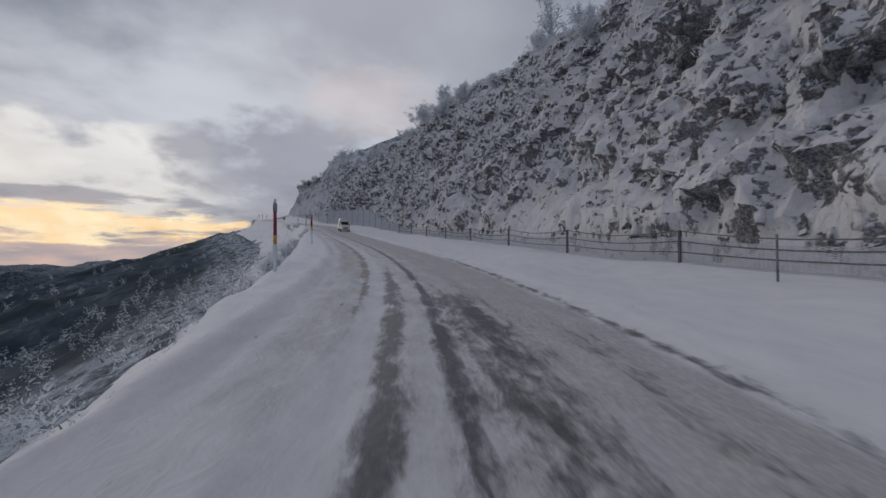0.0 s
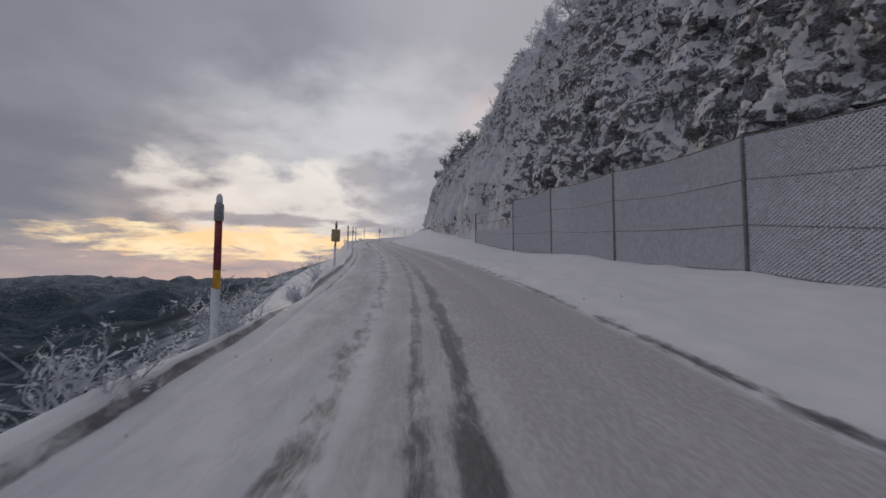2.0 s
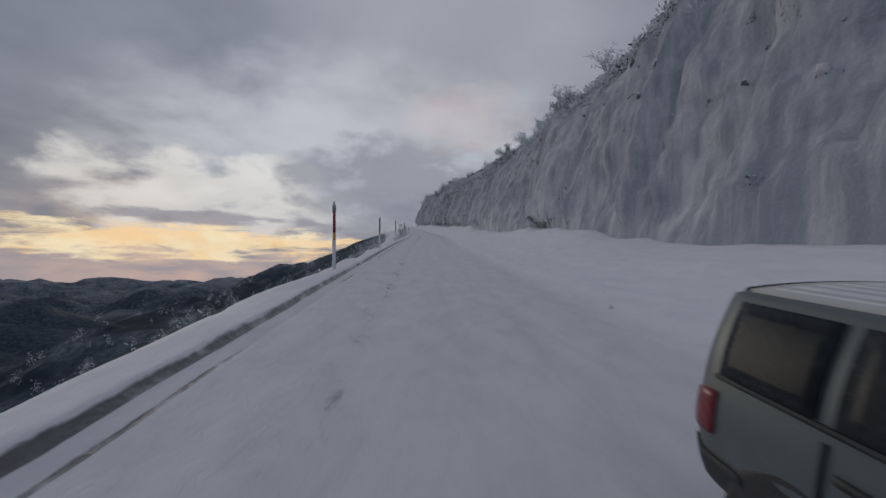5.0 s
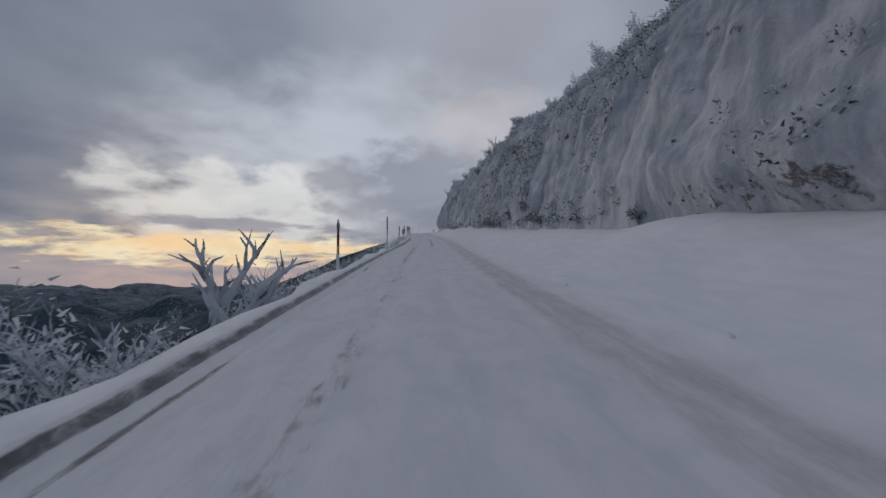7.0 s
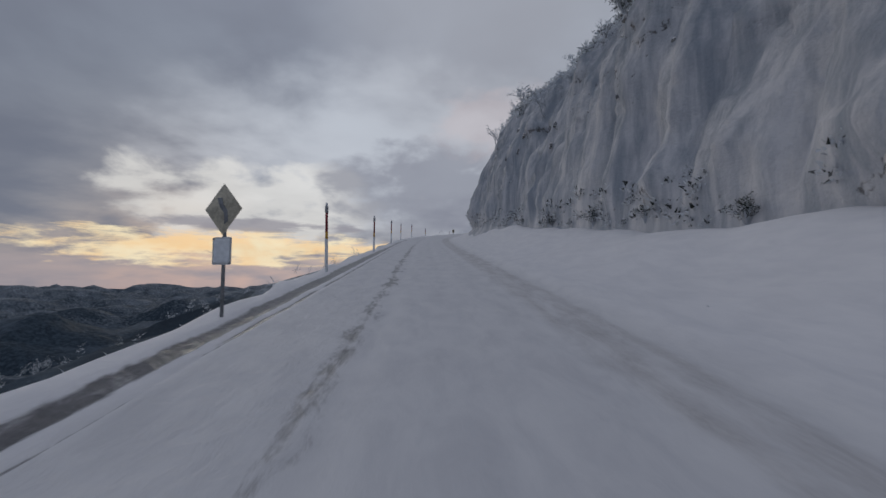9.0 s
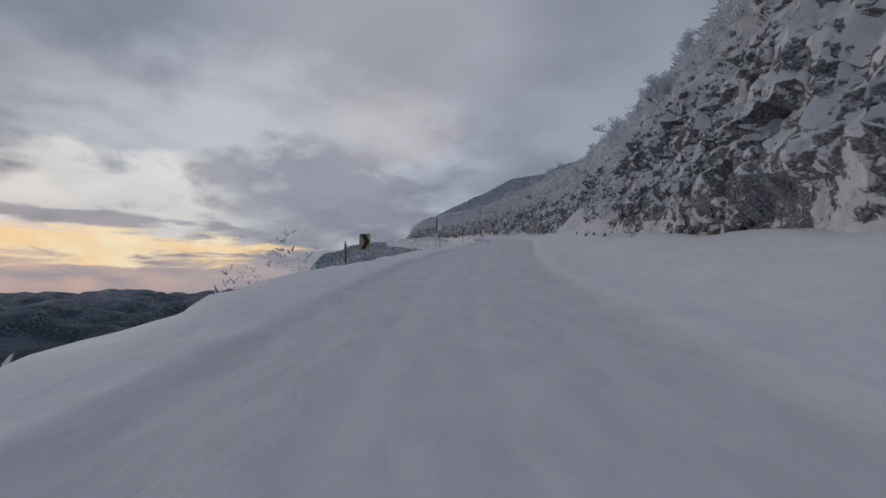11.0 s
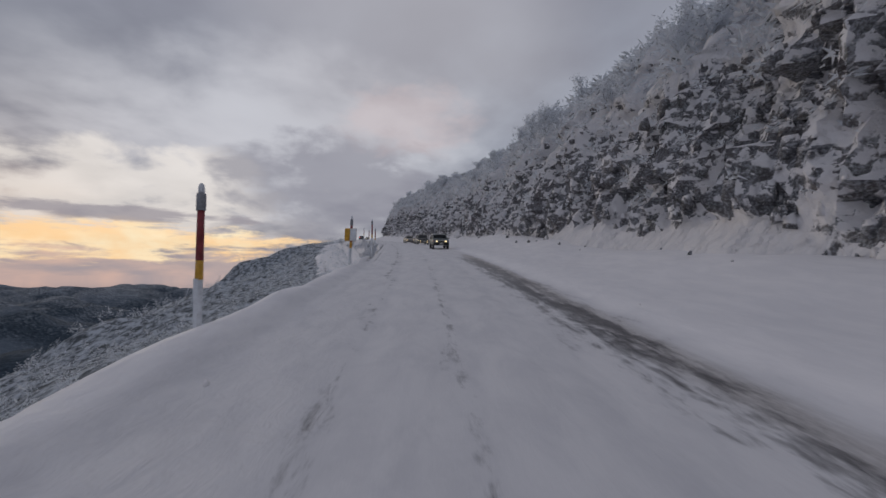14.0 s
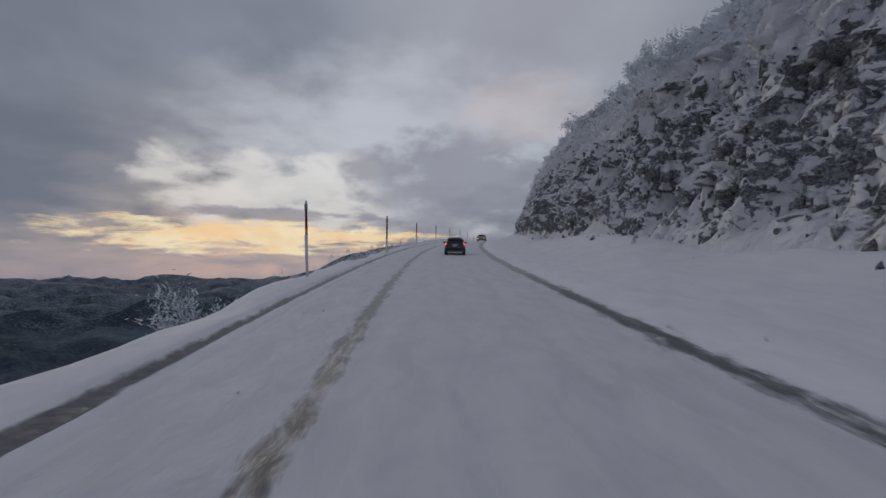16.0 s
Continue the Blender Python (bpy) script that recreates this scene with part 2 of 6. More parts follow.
def rock_material():
    """Jointed basalt: each block catches snow on its head, and snow lies wherever the face leans back."""
    m, w = material("snow_plastered_rock")
    geo = w.n.new("ShaderNodeNewGeometry")
    p = geo.outputs["Position"]
    nx, ny, nz = w.split(geo.outputs["Normal"])
    bare = w.n.new("ShaderNodeAttribute")
    bare.attribute_name = "bare"
    iced = w.n.new("ShaderNodeAttribute")
    iced.attribute_name = "iced"
    rough = w.math("SUBTRACT", 1.0, iced.outputs["Fac"])
    a = w.noise(p, 0.22, 4, 0.6)
    b = w.noise(p, 2.3, 5, 0.6, 0.4)
    g = w.noise(p, 8.0, 5, 0.65)
    tall = w.noise(w.scale(p, (2.0, 2.0, 0.22)), 1.0, 6, 0.62)
    fold = w.noise(w.scale(p, (0.45, 0.45, 0.06)), 1.0, 5, 0.6)
    bent = w.add(p, w.scale(w.vec(b, g, a), (0.5, 0.35, 0.9)))
    large, small = w.scale(bent, (1.5, 1.5, 0.55)), w.scale(bent, (4.2, 4.2, 2.0))
    tone, mid, far = w.cells(large)
    tone2, mid2, far2 = w.cells(small)
    head = w.span(w.math("SUBTRACT", w.split(large)[2], w.split(mid)[2]), -0.05, 0.38)
    head2 = w.span(w.math("SUBTRACT", w.split(small)[2], w.split(mid2)[2]), -0.10, 0.36)
    pick, pick2 = w.split(tone)[0], w.split(tone2)[0]
    stone = w.mix(w.span(a, 0.45, 0.66), (0.080, 0.081, 0.090), (0.140, 0.122, 0.120))
    stone = w.mix(w.math("MULTIPLY", pick, 0.75), stone, (0.15, 0.14, 0.14))
    stone = w.mix(w.span(pick2, 0.70, 1.0, 0.0, 0.5), stone, (0.17, 0.145, 0.125))
    stone = w.mix(w.span(g, 0.45, 0.85), stone, (0.25, 0.25, 0.26))
    lichen = w.mix(w.span(g, 0.35, 0.65), (0.055, 0.060, 0.055), (0.15, 0.15, 0.14))
    stone = w.mix(w.span(tall, 0.54, 0.64, 0.0, 0.7), stone, lichen)
    hoar = w.noise(p, 15.0, 5, 0.7)
    stone = w.mix(w.math("MULTIPLY", w.span(w.math("ADD", hoar, w.math("MULTIPLY", b, 0.35)), 0.58, 0.82), 0.55), stone, (0.55, 0.57, 0.61))
    lay = w.math("ADD", w.math("MULTIPLY", nz, w.math("SUBTRACT", 0.8, w.math("MULTIPLY", rough, 0.2))), w.math("MULTIPLY", w.math("SUBTRACT", b, 0.5), w.math("ADD", 1.1, w.math("MULTIPLY", iced.outputs["Fac"], 1.1))))
    upright = w.noise(w.scale(p, (1.7, 1.7, 0.34)), 1.0, 5, 0.6, 0.25)
    patchy = w.noise(p, 0.30, 3, 0.5)
    broad = w.math("ADD", w.math("MULTIPLY", w.math("SUBTRACT", upright, 0.5), 1.6), w.math("MULTIPLY", w.math("SUBTRACT", patchy, 0.47), 1.5))
    lay = w.math("ADD", lay, w.math("MULTIPLY", broad, rough))
    lay = w.math("ADD", lay, w.math("MULTIPLY", w.math("SUBTRACT", g, 0.5), 0.7))
    ledge = w.math("ADD", w.math("MULTIPLY", w.math("SUBTRACT", head, 0.5), 0.55), w.math("MULTIPLY", w.math("SUBTRACT", head2, 0.5), 0.60))
    ledge = w.math("ADD", ledge, w.math("MULTIPLY", w.math("SUBTRACT", pick2, 0.5), 0.5))
    lay = w.math("ADD", lay, w.math("MULTIPLY", ledge, rough))
    lay = w.math("SUBTRACT", lay, w.math("MULTIPLY", w.math("SUBTRACT", bare.outputs["Fac"], 0.5), 1.3))
    snow = w.span(lay, 0.02, 0.30)
    white = w.mix(w.span(b, 0.3, 0.7), SNOW, SNOW_BLUE)
    white = w.mix(w.math("MULTIPLY", iced.outputs["Fac"], w.span(w.math("ADD", w.math("MULTIPLY", tall, 0.5), w.math("MULTIPLY", fold, 0.5)), 0.36, 0.62, 0.15, 1.0)), white, (0.33, 0.365, 0.42))
    c = w.mix(w.math("MULTIPLY", snow, 0.93), stone, white)
    joint = w.math("MULTIPLY", w.math("ADD", w.math("MULTIPLY", far, -0.5), w.math("MULTIPLY", far2, -0.3)), rough)
    h = w.math("ADD", w.math("MULTIPLY", b, 0.5), w.math("ADD", w.math("MULTIPLY", g, 0.3), w.math("MULTIPLY", tall, w.math("ADD", 0.1, w.math("MULTIPLY", iced.outputs["Fac"], 0.3)))))
    return finish(m, w, c, 0.8, 0, w.bump(w.math("ADD", h, joint), 0.9, 0.16), spec=0.2)


def slope_material():
    """Mountain side: dark snow gum forest, whitened with rime near the road, blue lower down; distance haze is put into
    the colour.
    """
    m, w = material("rimed_forest_slope")
    geo = w.n.new("ShaderNodeNewGeometry")
    p = geo.outputs["Position"]
    frost_haze = w.n.new("ShaderNodeAttribute")
    frost_haze.attribute_name = "frost_haze"
    a = w.noise(p, 0.012, 5, 0.6)
    b = w.noise(p, 0.11, 6, 0.7)
    g = w.noise(p, 0.9, 5, 0.7)
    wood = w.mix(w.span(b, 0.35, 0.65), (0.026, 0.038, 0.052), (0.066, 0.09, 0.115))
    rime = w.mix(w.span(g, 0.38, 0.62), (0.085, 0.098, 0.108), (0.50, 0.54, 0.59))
    f = w.math("ADD", frost_haze.outputs["Fac"], w.math("MULTIPLY", w.math("SUBTRACT", b, 0.5), 0.8))
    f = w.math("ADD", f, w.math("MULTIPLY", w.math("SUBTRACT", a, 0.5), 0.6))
    # bluish snow patches that also stand in for haze over the forest
    snow_haze = w.math("MULTIPLY", w.span(w.noise(p, 0.004, 6, 0.62), 0.48, 0.66), 0.5)
    wood = w.mix(snow_haze, wood, (0.19, 0.225, 0.27))
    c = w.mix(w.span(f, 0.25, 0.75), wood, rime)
    h = w.math("ADD", w.math("MULTIPLY", g, 0.4), b)
    return finish(m, w, c, 0.9, 0, w.bump(h, 0.8, 1.0), spec=0.1)


def rime_material(name, dark, white, amount):
    """Twigs and leaves under rime."""
    m, w = material(name)
    geo = w.n.new("ShaderNodeNewGeometry")
    isl = geo.outputs["Random Per Island"]
    nx, ny, nz = w.split(geo.outputs["Normal"])
    n = w.noise(geo.outputs["Position"], 5.0, 4, 0.6)
    v = w.math("ADD", w.math("MULTIPLY", w.math("ABSOLUTE", nz), 0.25), w.math("ADD", w.math("MULTIPLY", n, 0.5), w.math("MULTIPLY", isl, 0.5)))
    c = w.mix(w.span(v, 0.80 - amount, 1.10 - amount), dark, white)
    finish(m, w, c, 0.85, 0, None, spec=0.15)
    out = [n for n in w.n if n.type == "OUTPUT_MATERIAL"][0]
    solid = out.inputs[0].links[0].from_socket
    thin = w.n.new("ShaderNodeBsdfTranslucent")
    w.put(thin.inputs[0], c)
    both = w.n.new("ShaderNodeMixShader")
    both.inputs[0].default_value = 0.42
    w.l.new(solid, both.inputs[1]), w.l.new(thin.outputs[0], both.inputs[2])
    w.l.new(both.outputs[0], out.inputs[0])
    return m


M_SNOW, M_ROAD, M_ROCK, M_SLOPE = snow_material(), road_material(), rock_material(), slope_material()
M_RIME = rime_material("rimed_leaves", (0.075, 0.08, 0.078), (0.76, 0.79, 0.83), 0.60)
M_SCRUB = rime_material("rimed_scrub", (0.075, 0.08, 0.076), (0.74, 0.77, 0.81), 0.64)
M_GUM = rime_material("dark_gum_leaves", (0.034, 0.042, 0.036), (0.58, 0.62, 0.66), 0.24)
M_CLUMP = rime_material("snow_laden_leaves", (0.05, 0.056, 0.055), (0.68, 0.71, 0.75), 0.42)
M_TWIG = rime_material("rimed_bark", (0.09, 0.08, 0.075), (0.70, 0.73, 0.78), 0.60)
# ---------------------------------------------------------------- land
def hash01(i, j, seed):
    v = np.sin(i * 127.1 + j * 311.7 + seed * 74.7) * 43758.5453
    return v - np.floor(v)


def soft(x, y, seed=0):
    """Value noise from 0 to 1 over arrays."""
    i, j = np.floor(x), np.floor(y)
    u, v = x - i, y - j
    u, v = u * u * (3 - 2 * u), v * v * (3 - 2 * v)
    a, b = hash01(i, j, seed), hash01(i + 1, j, seed)
    c, d = hash01(i, j + 1, seed), hash01(i + 1, j + 1, seed)
    return (a * (1 - u) + b * u) * (1 - v) + (c * (1 - u) + d * u) * v


def layered(x, y, seed=0, octaves=4, gain=0.5):
    total, amp, norm = 0, 1.0, 0
    for o in range(octaves):
        total = total + amp * soft(x * 2 ** o, y * 2 ** o, seed + o * 13)
        norm += amp
        amp *= gain
    return total / norm


def smooth(a, b, x):
    t = np.clip((x - a) / (b - a), 0, 1)
    return t * t * (3 - 2 * t)


def between(s, a, b, fade=4.0):
    return smooth(a - fade, a + fade, s) * (1 - smooth(b - fade, b + fade, s))


def grid_mesh(name, V, material, layers=(), uv=None):
    """A sheet from an (n, m, 3) array of places, with named float layers and an uv layer in metres."""
    n, m = V.shape[:2]
    idx = np.arange(n * m).reshape(n, m)
    q = np.stack([idx[:-1, :-1], idx[:-1, 1:], idx[1:, 1:], idx[1:, :-1]], -1).reshape(-1, 4)
    me = bpy.data.meshes.new(name)
    me.vertices.add(n * m)
    me.vertices.foreach_set("co", V.reshape(-1).astype(np.float32))
    me.loops.add(q.size)
    me.loops.foreach_set("vertex_index", q.reshape(-1).astype(np.int32))
    me.polygons.add(len(q))
    me.polygons.foreach_set("loop_start", np.arange(0, q.size, 4, dtype=np.int32))
    me.polygons.foreach_set("use_smooth", np.ones(len(q), dtype=bool))
    me.update(calc_edges=True)
    for key, values in layers:
        me.attributes.new(key, "FLOAT", "POINT").data.foreach_set("value", values.reshape(-1).astype(np.float32))
    if uv is not None:
        lay = me.uv_layers.new(name="lane")
        lay.data.foreach_set("uv", uv.reshape(-1, 2)[q.reshape(-1)].reshape(-1).astype(np.float32))
    me.materials.append(material)
    me.validate()
    return new(name, me)


# what changes along the drive: outer edge of the valley-side bank, cut kerb, hill
BANK_S = [-60, 3, 6, 10, 18, 30, 44, 52, 58, 64, 71, 76, 84, 98, 108, 116, 124, 158, 166, 182, 250, 262, 270, 282, 294, 300, 326, 334, 342, 425, 434, 447, 456, 464, 470, 500, 508, 514, 524, 538, 550, 558, 572, 580, 606, 618, 940]
BANK_L = [-2.1, -2.2, -2.85, -3.5, -3.8, -3.8, -3.2, -2.6, -2.2, -2.15, -2.4, -2.3, -2.2, -2.4, -2.45, -3.0, -3.3, -3.4, -3.2, -3.0, -3.1, -2.95, -2.7, -2.6, -2.6, -2.42, -2.48, -2.8, -3.2, -3.3, -4.7, -4.4, -3.8, -2.8, -2.2, -2.2, -2.5, -2.9, -3.6, -2.75, -2.6, -2.3, -2.2, -1.95, -2.1, -3.2, -3.4]
KERB_S = [40, 52, 58, 66, 74, 100, 118, 140, 160, 180, 252, 273, 285, 305, 325, 345, 352, 400, 470, 484, 556, 562, 570, 582, 598, 606, 620, 940]
KERB_L = [-2.15, -2.05, -1.9, -1.92, -2.1, -2.2, -2.5, -2.4, -2.2, -2.2, -2.42, -2.2, -2.2, -2.12, -2.15, -2.5, -2.58, -2.5, -1.8, -1.93, -2.1, -2.2, -2.05, -1.7, -1.85, -2.0, -2.52, -2.55]
FALL_S, FALL = [0, 90, 160, 330, 385, 430, 500, 940], [0.5, 0.42, 0.37, 0.37, 0.38, 0.40, 0.40, 0.40]
HILL_S = [-60, 0, 48, 88, 113, 118, 123, 132, 144, 158, 177, 270, 290, 334, 372, 420, 463, 502, 560, 595, 720, 800, 880]
HILL_M = [0.95, 1.0, 1.2, 1.06, 1.36, 1.12, 0.97, 0.88, 0.9, 0.88, 0.84, 0.9, 0.95, 1.14, 1.12, 1.0, 0.87, 0.9, 0.81, 0.77, 0.8, 0.45, 0.04]
FOOT = 7.6


def kerb_at(s):
    return np.maximum.reduce([between(s, 44, 150), between(s, 156, 400), between(s, 468, 497, 2), between(s, 556, 940)])


def spur(s, l):
    """Knolls of the mountain that stand out on the valley side of the bends."""
    inner = np.interp(-l, [2.9, 4, 7, 10, 14, 18, 26, 40], [0, 0.8, 1.8, 2.4, 2.2, 0.8, 0.0, 0.0]) * between(s, 654, 715, 10)
    outer = np.interp(-l, [8, 14, 20, 30, 40, 50, 62, 90], [0, 4.0, 7.0, 8.5, 8.5, 6.0, 0.0, 0.0]) * between(s, 690, 760, 20)
    lower = np.interp(-l, [40, 60, 80, 120], [0, -3.0, -5.0, -5.0]) * between(s, 610, 690, 20)
    near_knoll = np.interp(-l, [3.2, 6, 10, 15, 21, 27, 45, 62, 90], [0, 0.9, 1.4, 1.8, 1.0, 0.0, 0.6, 2.0, 0.0]) * between(s, 376, 408, 12)
    return inner + outer + lower + near_knoll


def shelf(s, l):
    """Height above the road from the valley-side bank across the road to the foot of the hill."""
    out = np.interp(s, BANK_S, BANK_L)
    lump = layered(s * 0.45, l * 0.6, 3, 3) - 0.5
    k = kerb_at(s)
    out = out + (layered(s * 0.35, s * 0, 17, 2) - 0.5) * 0.5
    lip = np.where(k > 0.5, np.interp(s, KERB_S, KERB_L), -1.9)
    rise = np.where(k > 0.5, smooth(lip + 0.02, lip - 0.08, l) * 0.10, smooth(lip, lip - 0.5, l) * 0.10)
    rise = rise + smooth(lip - 0.05, lip - 0.4, l) * 0.02
    z = rise + lump * (0.22 + 0.16 * between(s, -60, 55, 8)) * smooth(lip - 0.05, lip - 0.6, l) + lump * 0.06 * smooth(-0.8, -1.3, l) * (1 - k * 0.6)
    z = z - smooth(out + 0.1, out - 0.25, l) * 0.22 - np.clip(out - l, 0, 1.5) * 1.4 - np.maximum(0, out - 1.5 - l) * np.interp(s, FALL_S, FALL)
    EDGE_R = 2.75 + 0.45 * smooth(425, 470, s)
    berm = smooth(EDGE_R - 0.15, EDGE_R + 0.5, l) * 0.16 + smooth(EDGE_R + 0.3, FOOT, l) * (0.85 + 0.5 * between(s, 125, 178, 14) + 0.35 * between(s, 250, 430, 20) - 0.2 * smooth(430, 460, s) - 0.55 * between(s, 5, 108, 8))
    lump2 = layered(s * 0.3, l * 0.4, 9, 4) - 0.5
    mound = np.clip(layered(s * 0.15, s * 0, 77, 2) - 0.42, 0, 1) * 1.1 * (between(s, 120, 425, 8) + 0.6 * smooth(440, 460, s))
    berm = berm + mound * smooth(5.6, 7.5, l)
    z = z + berm + lump2 * 0.42 * smooth(EDGE_R + 0.2, EDGE_R + 2.5, l)
    ruts = -0.02 * (np.exp(-((l + 0.62) / 0.16) ** 2) + np.exp(-((l - 0.5) / 0.18) ** 2) + np.exp(-((l - 1.5) / 0.2) ** 2))
    gutter = -0.02 * k * np.exp(-((l - lip - 0.3) / 0.05) ** 2)
    churn = (layered(s * 0.9, l * 2.4, 55, 2) - 0.5) * 0.13 * smooth(-0.75, -1.1, l) * (1 - smooth(-1.9, -2.2, l)) * (1 - smooth(108, 128, s))
    return z + spur(s, l) + ruts + gutter + churn + (layered(s * 1.3, l * 3, 5, 3) - 0.5) * 0.035


def hillside(s, l):
    """Height above the road of the cutting and the mountain over it."""
    q = np.interp(s, HILL_S, HILL_M)
    top = q * 12.5 + 0.6
    d = np.maximum(0, l - FOOT)
    face = np.interp(d / 5.0, [0, 0.1, 0.3, 0.55, 0.8, 1.0], [0, 0.16, 0.42, 0.70, 0.89, 1.0])
    base = 1.0 + 0.5 * between(s, 125, 178, 14) + 0.35 * between(s, 250, 430, 20) - 0.2 * smooth(430, 460, s) - 0.55 * between(s, 5, 108, 8)
    return base + face * (top - base) + np.maximum(0, d - 5.0) * (0.42 + 0.1 * q) - np.maximum(0, d - 60) * 0.35


def nearest(x, y):
    """Station and offset to the right of places on the map."""
    st = slice(None, None, 8)
    bx, by, bh, bs = PX[st], PY[st], PH[st], PS[st]
    s, l = np.empty_like(x), np.empty_like(x)
    for a in range(0, len(x), 4000):
        dx, dy = x[a:a + 4000, None] - bx, y[a:a + 4000, None] - by
        i = np.argmin(dx * dx + dy * dy, 1)
        r = np.arange(len(i))
        ex, ey = dx[r, i], dy[r, i]
        s[a:a + 4000] = bs[i]
        dist = np.hypot(ex, ey)
        side = ex * np.cos(bh[i]) + ey * np.sin(bh[i])
        l[a:a + 4000] = np.where(side < 0, -dist, dist)
    return s, l


def land_height(x, y):
    """The mountain: cut for the road, falling to the valley and rising over the cutting."""
    s, l = nearest(x, y)
    z0 = np.interp(s, PS, PZ)
    zl = shelf(s, np.maximum(l, -7.0))
    fall = np.maximum(0, -7.0 - l)
    rough = (layered(x * 0.05, y * 0.05, 21, 5, 0.6) - 0.5)
    down = -np.interp(s, FALL_S, FALL) * np.minimum(fall, 70) - 0.5 * np.clip(fall - 70, 0, 170) - 0.12 * np.clip(fall - 240, 0, 500)
    zl = zl + down + rough * np.minimum(fall, 40) * 0.35 + spur(s, l) - spur(s, np.maximum(l, -7.0))
    zr = np.where(l > FOOT, hillside(s, l), shelf(s, np.minimum(l, FOOT)))
    z = z0 + np.where(l < 0, zl, zr) + np.where(l > 16, rough * np.minimum(l - 16, 20) * 0.3, 0)
    sink = smooth(-8.5, -6.5, l) * (1 - smooth(14.0, 17.0, l))
    return z - (1.1 + 3.0 * smooth(4.0, 6.0, l)) * sink, s, l


def far_height(x, y):
    """Ridges beyond the valley."""
    r = np.hypot(x, y - 300)
    n = layered(x / 420 + 3.3, y / 420 + 1.7, 31, 6, 0.52) - 0.5
    ridge = 1 - np.abs(layered(x / 560 + 8.1, y / 560, 47, 5, 0.5) - 0.5) * 3.6
    near = -200 + ridge * 120 + n * 130
    far = -165 + ridge * 130 + n * 190
    k = smooth(900, 2300, r)
    return near * (1 - k) + far * k


# one sheet: a fine middle and coarser and coarser rings out to the horizon
def build_ground():
    xs = np.concatenate([-4600 * np.linspace(1, 0.12, 90) ** 1.6, np.arange(-150, 190, 2.6), 4600 * np.linspace(0.12, 1, 30) ** 1.6])
    ys = np.concatenate([-3600 * np.linspace(1, 0.03, 26) ** 1.6, np.arange(-60, 960, 2.6), 960 + 4000 * np.linspace(0.02, 1, 70) ** 1.6])
    xs, ys = np.unique(np.round(xs, 2)), np.unique(np.round(ys, 2))
    X, Y = np.meshgrid(xs, ys)
    x, y = X.ravel(), Y.ravel()
    z, s, l = land_height(x, y)
    far = far_height(x, y)
    dist = np.abs(l)
    out = smooth(130, 330, dist)
    z = z * (1 - out) + np.where(l > 0, np.maximum(far, -40), far) * out
    woods = 1 - smooth(380, 440, s)
    frost_haze = 1.0 - 0.7 * woods * (l < 0) * smooth(5, 22, dist) - (0.95 - 0.7 * woods) * smooth(40, 160, dist) * (l < 0)
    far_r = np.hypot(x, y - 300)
    # distance haze painted as a paler tone from 700 m; height adds frost
    frost_haze = np.maximum(frost_haze, smooth(700, 2600, far_r) * 0.42 + smooth(-60, 10, z) * 0.12 * (dist > 150))
    ob = grid_mesh("ground", np.stack([x, y, z], -1).reshape(*X.shape, 3), M_SLOPE, [("frost_haze", frost_haze)])
    return tagged(ob, "snow-dusted forested mountainside falling to a dark valley, painted hazy far off", "ground", kind="structure")


build_ground()

